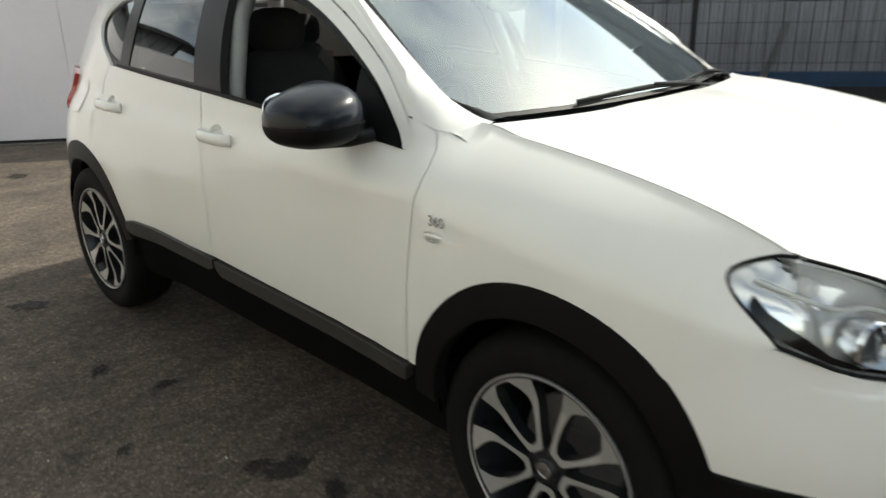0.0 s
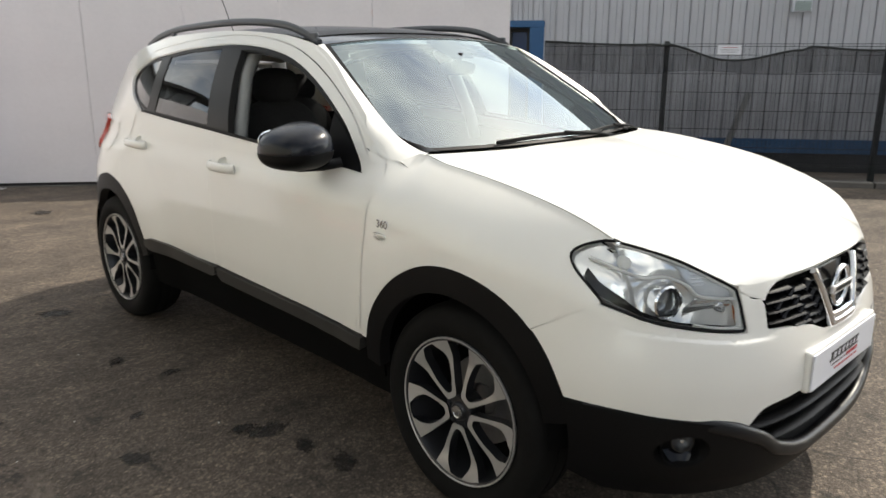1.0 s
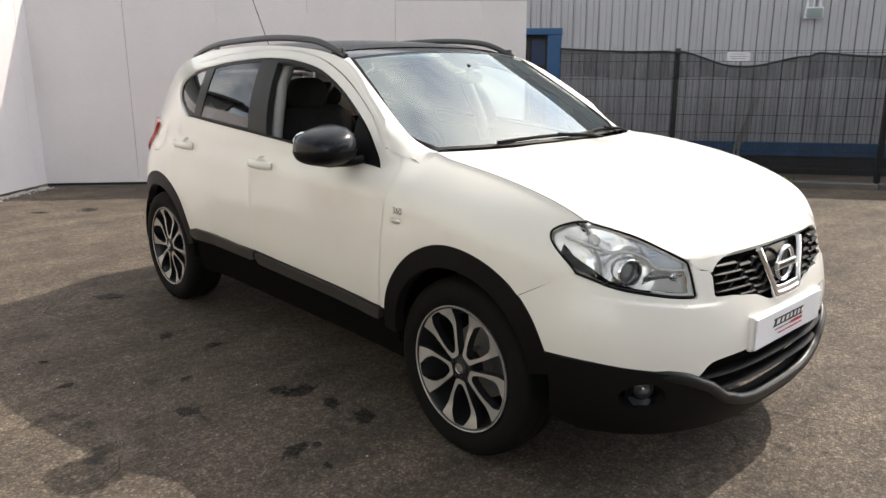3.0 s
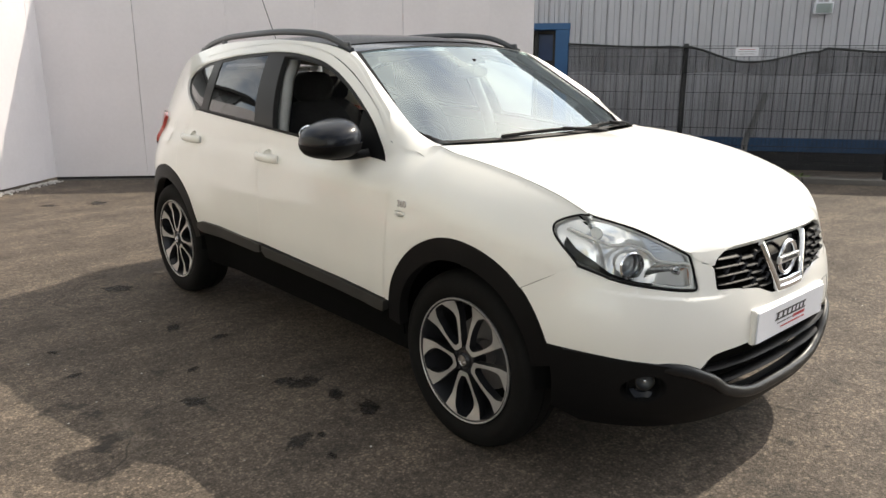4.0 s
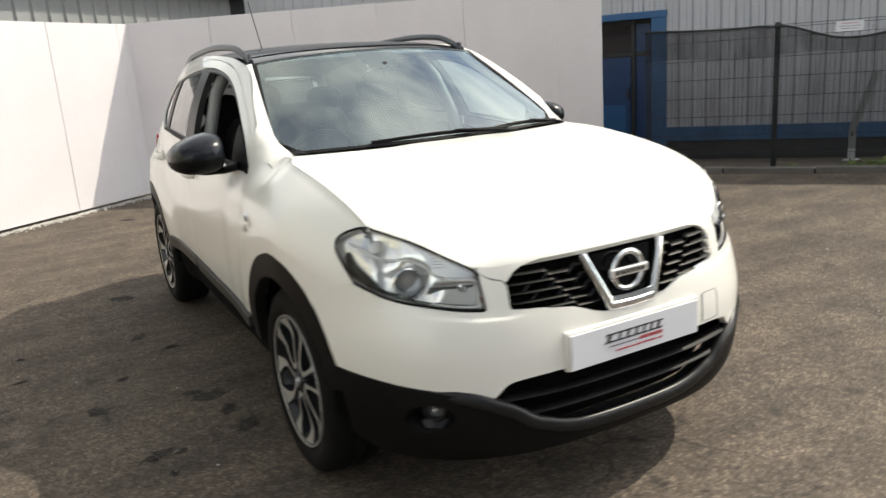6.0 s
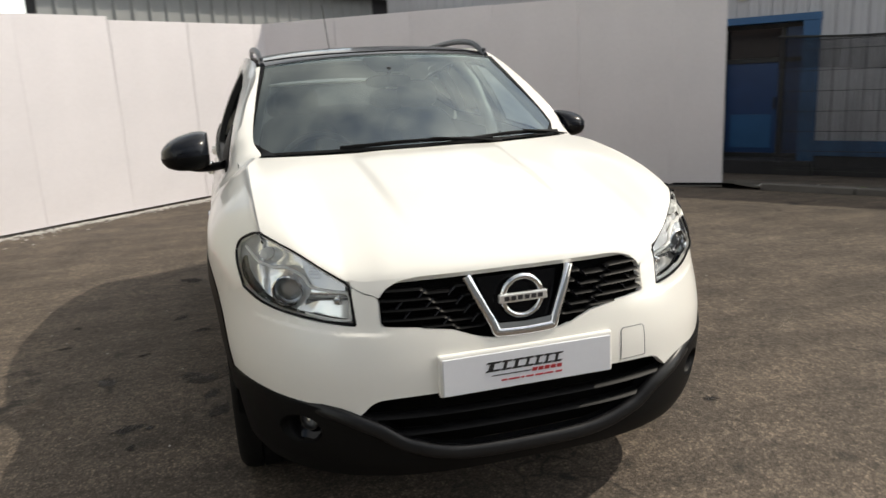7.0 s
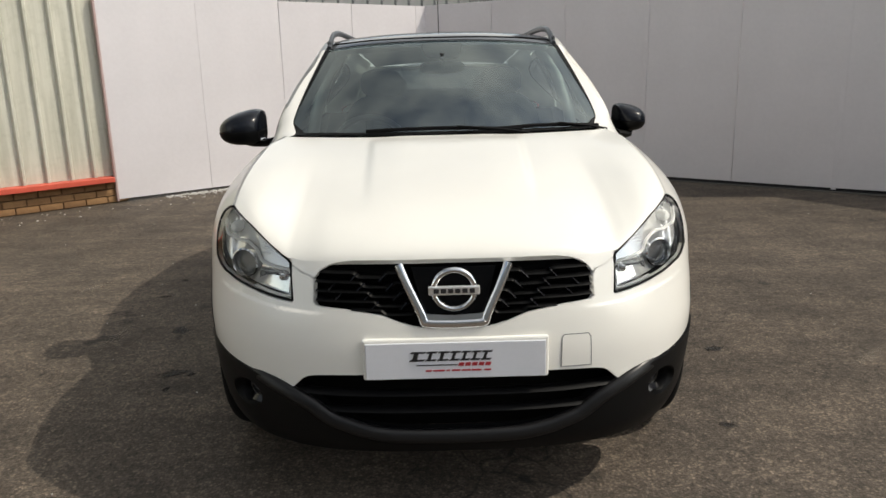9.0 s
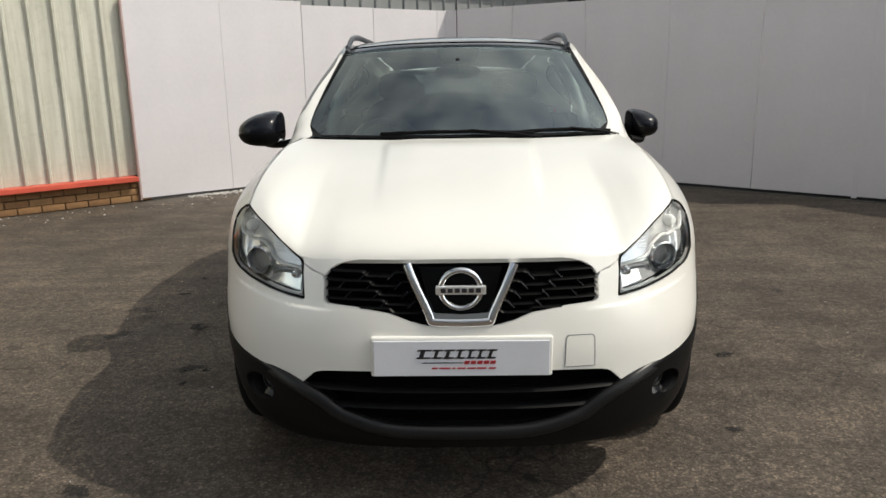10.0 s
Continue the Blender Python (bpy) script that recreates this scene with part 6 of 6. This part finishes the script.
sign_p = at_fence(0.72, 6.90)
notice = empty("fence_sign", "small white sign with a red line tied to the fence", "sign", pose(sign_p.x, sign_p.y, 1.50, 0, 0, KERB_ANGLE))
part("plate", box(0.27, 0.006, 0.11, 0, 0, 0, 0.002), M_PLATE, notice)
for z, w, mat in ((0.028, 0.18, M_INK_RED), (0.0, 0.21, M_RAIL), (-0.026, 0.17, M_RAIL)):
    part("mark", box(w, 0.002, 0.005, 0, -0.0045, z), mat, notice)

# bent steel stay standing by the fence
stay = empty("steel_stay", "bent grey galvanised steel stay at the fence", "stay")
foot = at_fence(0.82, 7.03)
M_GALV = paint("galvanised_steel", (0.42, 0.43, 0.44), 0.5, metal=0.4, vary=0.12)
part("upright", sweep([(foot.x, foot.y, -0.05), (foot.x, foot.y, 0.38), (foot.x + 0.01, foot.y - 0.014, 0.43), (foot.x + 0.115, foot.y - 0.16, 0.99)], [(-0.038, -0.008), (0.038, -0.008), (0.038, 0.008), (-0.038, 0.008)], up=(0.8, 0.58, 0.2)), M_GALV, stay)
part("foot_plate", box(0.16, 0.12, 0.012, foot.x, foot.y, 0.012), M_GALV, stay)
part("bolt", box(0.02, 0.02, 0.03, foot.x - 0.01, foot.y, 0.30, 0.004), M_POST, stay)

# weeds in the verge
def leaf_material():
    m, nt, b = nodes_of("weed_leaf")
    info = nt.nodes.new("ShaderNodeNewGeometry")
    c = ramp_node(nt, info.outputs["Random Per Island"], [(0.0, (0.05, 0.10, 0.02)), (0.6, (0.10, 0.16, 0.03)), (1.0, (0.22, 0.24, 0.06))])
    nt.links.new(c, b.inputs["Base Color"])
    b.inputs["Roughness"].default_value = 0.6
    return m


M_LEAF = leaf_material()


def weed(k, q, size, count, seed):
    rnd = random.Random(seed)
    bm = bmesh.new()
    p0 = at_fence(k, q)
    for _ in range(count):
        a = rnd.uniform(0, 2 * math.pi)
        r = rnd.uniform(0, size)
        h = size * rnd.uniform(0.2, 0.9) * (1 - 0.5 * r / size)
        base = Vector((p0.x + r * math.cos(a), p0.y + r * math.sin(a), h * 0.6 - 0.02))
        d = Vector((math.cos(a) + rnd.uniform(-0.6, 0.6), math.sin(a) + rnd.uniform(-0.6, 0.6), rnd.uniform(-0.2, 0.9))).normalized()
        side = d.cross(Vector((0, 0, 1))).normalized()
        l, w = rnd.uniform(0.04, 0.09), rnd.uniform(0.010, 0.022)
        v = [bm.verts.new(base), bm.verts.new(base + d * l * 0.5 + side * w), bm.verts.new(base + d * l - Vector((0, 0, 0.01))), bm.verts.new(base + d * l * 0.5 - side * w)]
        bm.faces.new(v)
    w = empty("weed", "low green weed growing in the verge", "plant", group="weeds in the verge")
    part("leaves", bm, M_LEAF, w, smooth=False)
    stem = sweep([(p0.x, p0.y, -0.03), (p0.x + 0.02, p0.y, size * 0.6)], oval(0.004, 0.004, 5))
    part("stem", stem, M_LEAF, w)


for i, (k, q, size, n) in enumerate(((0.80, 6.55, 0.14, 70), (1.05, 6.62, 0.18, 120), (1.24, 6.5, 0.16, 110), (1.42, 6.6, 0.10, 50), (0.2, 6.6, 0.07, 30), (-0.5, 6.5, 0.06, 26))):
    weed(k, q, size, n, 40 + i)

# litter and grit: loose stones along the feet of hoarding, kerb and brick plinth
def pebbles(name, spots, mat, label, category, seed):
    rnd = random.Random(seed)
    bm = bmesh.new()
    for x, y, z, size in spots:
        vs = bmesh.ops.create_icosphere(bm, subdivisions=1, radius=size)["verts"]
        for v in vs:
            v.co *= rnd.uniform(0.7, 1.25)
            v.co.z *= 0.6
            v.co += Vector((x, y, z + size * 0.35))
    return tagged(part(name, bm, mat, smooth=False), label, category, kind="stuff")


rnd = random.Random(11)
spots = []
lm, ll = run(LEFT_END, CORNER)
for _ in range(1100):
    t = rnd.uniform(0.5, ll - 0.1)
    p = lm @ Vector((t, -0.015 - abs(rnd.gauss(0, 0.075)), 0))
    spots.append((p.x, p.y, 0, rnd.uniform(0.005, 0.019)))
for _ in range(60):
    p = lm @ Vector((rnd.uniform(-2.2, 1.6), -0.1 - abs(rnd.gauss(0, 0.25)), 0))
    spots.append((p.x, p.y, 0, rnd.uniform(0.005, 0.014)))
pebbles("rubble", spots, M_CHALK, "pale crumbled rubble along the foot of the hoarding", "rubble", 3)
spots = []
for _ in range(520):
    p = at_fence(rnd.uniform(-1.5, 6), 6.26 + abs(rnd.gauss(0, 0.2)))
    spots.append((p.x, p.y, 0.025 - 0.12 * max(0, (p - at_fence(0, 6.24)).dot(N2)), rnd.uniform(0.008, 0.03)))
pebbles("verge_grit", spots, M_CHALK, "pale grit and litter behind the kerb", "grit", 4)
spots = [(rnd.uniform(-4.5, 4.5), rnd.uniform(-2.0, 6.0), 0, rnd.uniform(0.002, 0.0055)) for _ in range(190)]
spots = [s for s in spots if not (-1.1 < s[0] < 1.1 and s[1] > -1.2 and s[1] < 3.6) and s[1] < 4.4]
pebbles("loose_grit", spots, M_CHALK, "loose pale grit scattered over the asphalt", "grit", 6)

# brick plinth under the red trim
def brick_material():
    m, nt, b = nodes_of("buff_brick")
    info = nt.nodes.new("ShaderNodeObjectInfo")
    c = ramp_node(nt, info.outputs["Random"], [(0.0, (0.25, 0.135, 0.062)), (0.5, (0.30, 0.165, 0.075)), (1.0, (0.34, 0.195, 0.09))])
    g = ramp_node(nt, noise_node(nt, 40, 4), [(0.3, (0.75, 0.75, 0.75)), (0.7, (1.05, 1.05, 1.05))])
    nt.links.new(mix_node(nt, 1.0, c, g, "MULTIPLY"), b.inputs["Base Color"])
    b.inputs["Roughness"].default_value = 0.9
    bump_node(nt, b, noise_node(nt, 120, 3), 0.4, 0.003)
    return m


M_MORTAR = paint("sandy_mortar", (0.17, 0.10, 0.052), 0.9, vary=0.15, scale=8)
part("mortar", box(6.0, 0.08, 0.235, 12.0, 0.022, 0.1175), M_MORTAR, west_building)
brick_me = mesh_of("brick", box(0.213, 0.05, 0.064, 0, 0, 0, 0.004), [brick_material()])
for row in range(3):
    for i in range(26):
        x = 14.90 - i * 0.225 - (0.112 if row % 2 else 0)
        if x > 9.1:
            o = new("brick", brick_me)
            o.parent = west_building
            o.matrix_basis = pose(x, -0.028 + random.uniform(-0.002, 0.002), 0.040 + row * 0.0755)

# ---- oil stains soaked into the asphalt ----
def stain_material():
    m = bpy.data.materials.new("oil_stain")
    m.use_nodes = True
    nt = m.node_tree
    b = nt.nodes["Principled BSDF"]
    b.inputs["Base Color"].default_value = (0.016, 0.014, 0.013, 1)
    b.inputs["Roughness"].default_value = 0.7
    t = nt.nodes.new("ShaderNodeTexCoord")
    g = nt.nodes.new("ShaderNodeTexGradient")
    g.gradient_type = "SPHERICAL"
    nt.links.new(t.outputs["Object"], g.inputs[0])
    n = noise_node(nt, 3.4, 6, 0.7, coord="Object")
    add = nt.nodes.new("ShaderNodeMath")
    add.operation = "MULTIPLY_ADD"
    add.inputs[1].default_value = 0.5
    nt.links.new(g.outputs[1], add.inputs[0])
    nt.links.new(n, add.inputs[2])
    a = ramp_node(nt, add.outputs[0], [(0.70, (0, 0, 0)), (0.84, (0.7, 0.7, 0.7))])
    nt.links.new(a, b.inputs["Alpha"])
    return m


M_STAIN = stain_material()
stain_bm = bmesh.new()
bmesh.ops.create_circle(stain_bm, cap_ends=True, segments=24, radius=1.0)
stain_me = mesh_of("oil_stain", stain_bm, [M_STAIN], False)
rnd = random.Random(21)
for x, y, r in ((-0.93, 0.50, 0.105), (-0.96, 0.69, 0.08), (-0.99, 0.90, 0.13), (-1.06, 0.98, 0.08), (-1.30, 0.45, 0.085), (-1.21, 0.43, 0.045), (-1.27, 0.27, 0.035), (-1.01, 1.70, 0.075),
                (-1.31, 1.38, 0.05), (-1.14, 2.00, 0.07), (-1.11, 2.94, 0.15), (-1.74, 2.06, 0.045), (-1.75, 1.69, 0.05), (-0.20, 6.02, 0.20), (-0.62, 6.20, 0.13), (1.31, 0.55, 0.07), (1.07, -0.23, 0.045),
                (-1.33, -0.63, 0.08), (-1.45, 1.05, 0.10)):
    o = new("oil_stain", stain_me)
    o.matrix_world = pose(x, y, 0.003 + rnd.uniform(0, 0.0008), 0, 0, rnd.uniform(0, 360)) @ Matrix.Diagonal((r * rnd.uniform(0.9, 1.6), r * 0.95, 1, 1))
    tagged(o, "dark oil stain soaked into the asphalt", "stain", "oil stains on the asphalt")

# pale scuffs on the asphalt
def scuff_material():
    m = bpy.data.materials.new("pale_scuff")
    m.use_nodes = True
    nt = m.node_tree
    b = nt.nodes["Principled BSDF"]
    b.inputs["Base Color"].default_value = (0.30, 0.25, 0.20, 1)
    b.inputs["Roughness"].default_value = 0.9
    t = nt.nodes.new("ShaderNodeTexCoord")
    g = nt.nodes.new("ShaderNodeTexGradient")
    g.gradient_type = "SPHERICAL"
    nt.links.new(t.outputs["Object"], g.inputs[0])
    add = nt.nodes.new("ShaderNodeMath")
    add.operation = "MULTIPLY_ADD"
    add.inputs[1].default_value = 0.6
    nt.links.new(g.outputs[1], add.inputs[0])
    nt.links.new(noise_node(nt, 5.0, 6, 0.75), add.inputs[2])
    nt.links.new(ramp_node(nt, add.outputs[0], [(0.62, (0, 0, 0)), (1.0, (0.28, 0.28, 0.28))]), b.inputs["Alpha"])
    return m


scuff_bm = bmesh.new()
bmesh.ops.create_circle(scuff_bm, cap_ends=True, segments=20, radius=1.0)
scuff_me = mesh_of("scuff", scuff_bm, [scuff_material()], False)
for x, y, a, long, wide in ((-1.77, 0.98, 85, 0.30, 0.07), (2.0, 0.4, 40, 0.30, 0.05), (-2.3, 1.95, 60, 0.25, 0.06), (0.2, 5.3, 10, 0.5, 0.12)):
    o = new("scuff", scuff_me)
    o.matrix_world = pose(x, y, 0.0045, 0, 0, a) @ Matrix.Diagonal((long, wide, 1, 1))
    tagged(o, "pale dusty scuff worn into the asphalt", "scuff", "scuffs on the asphalt")
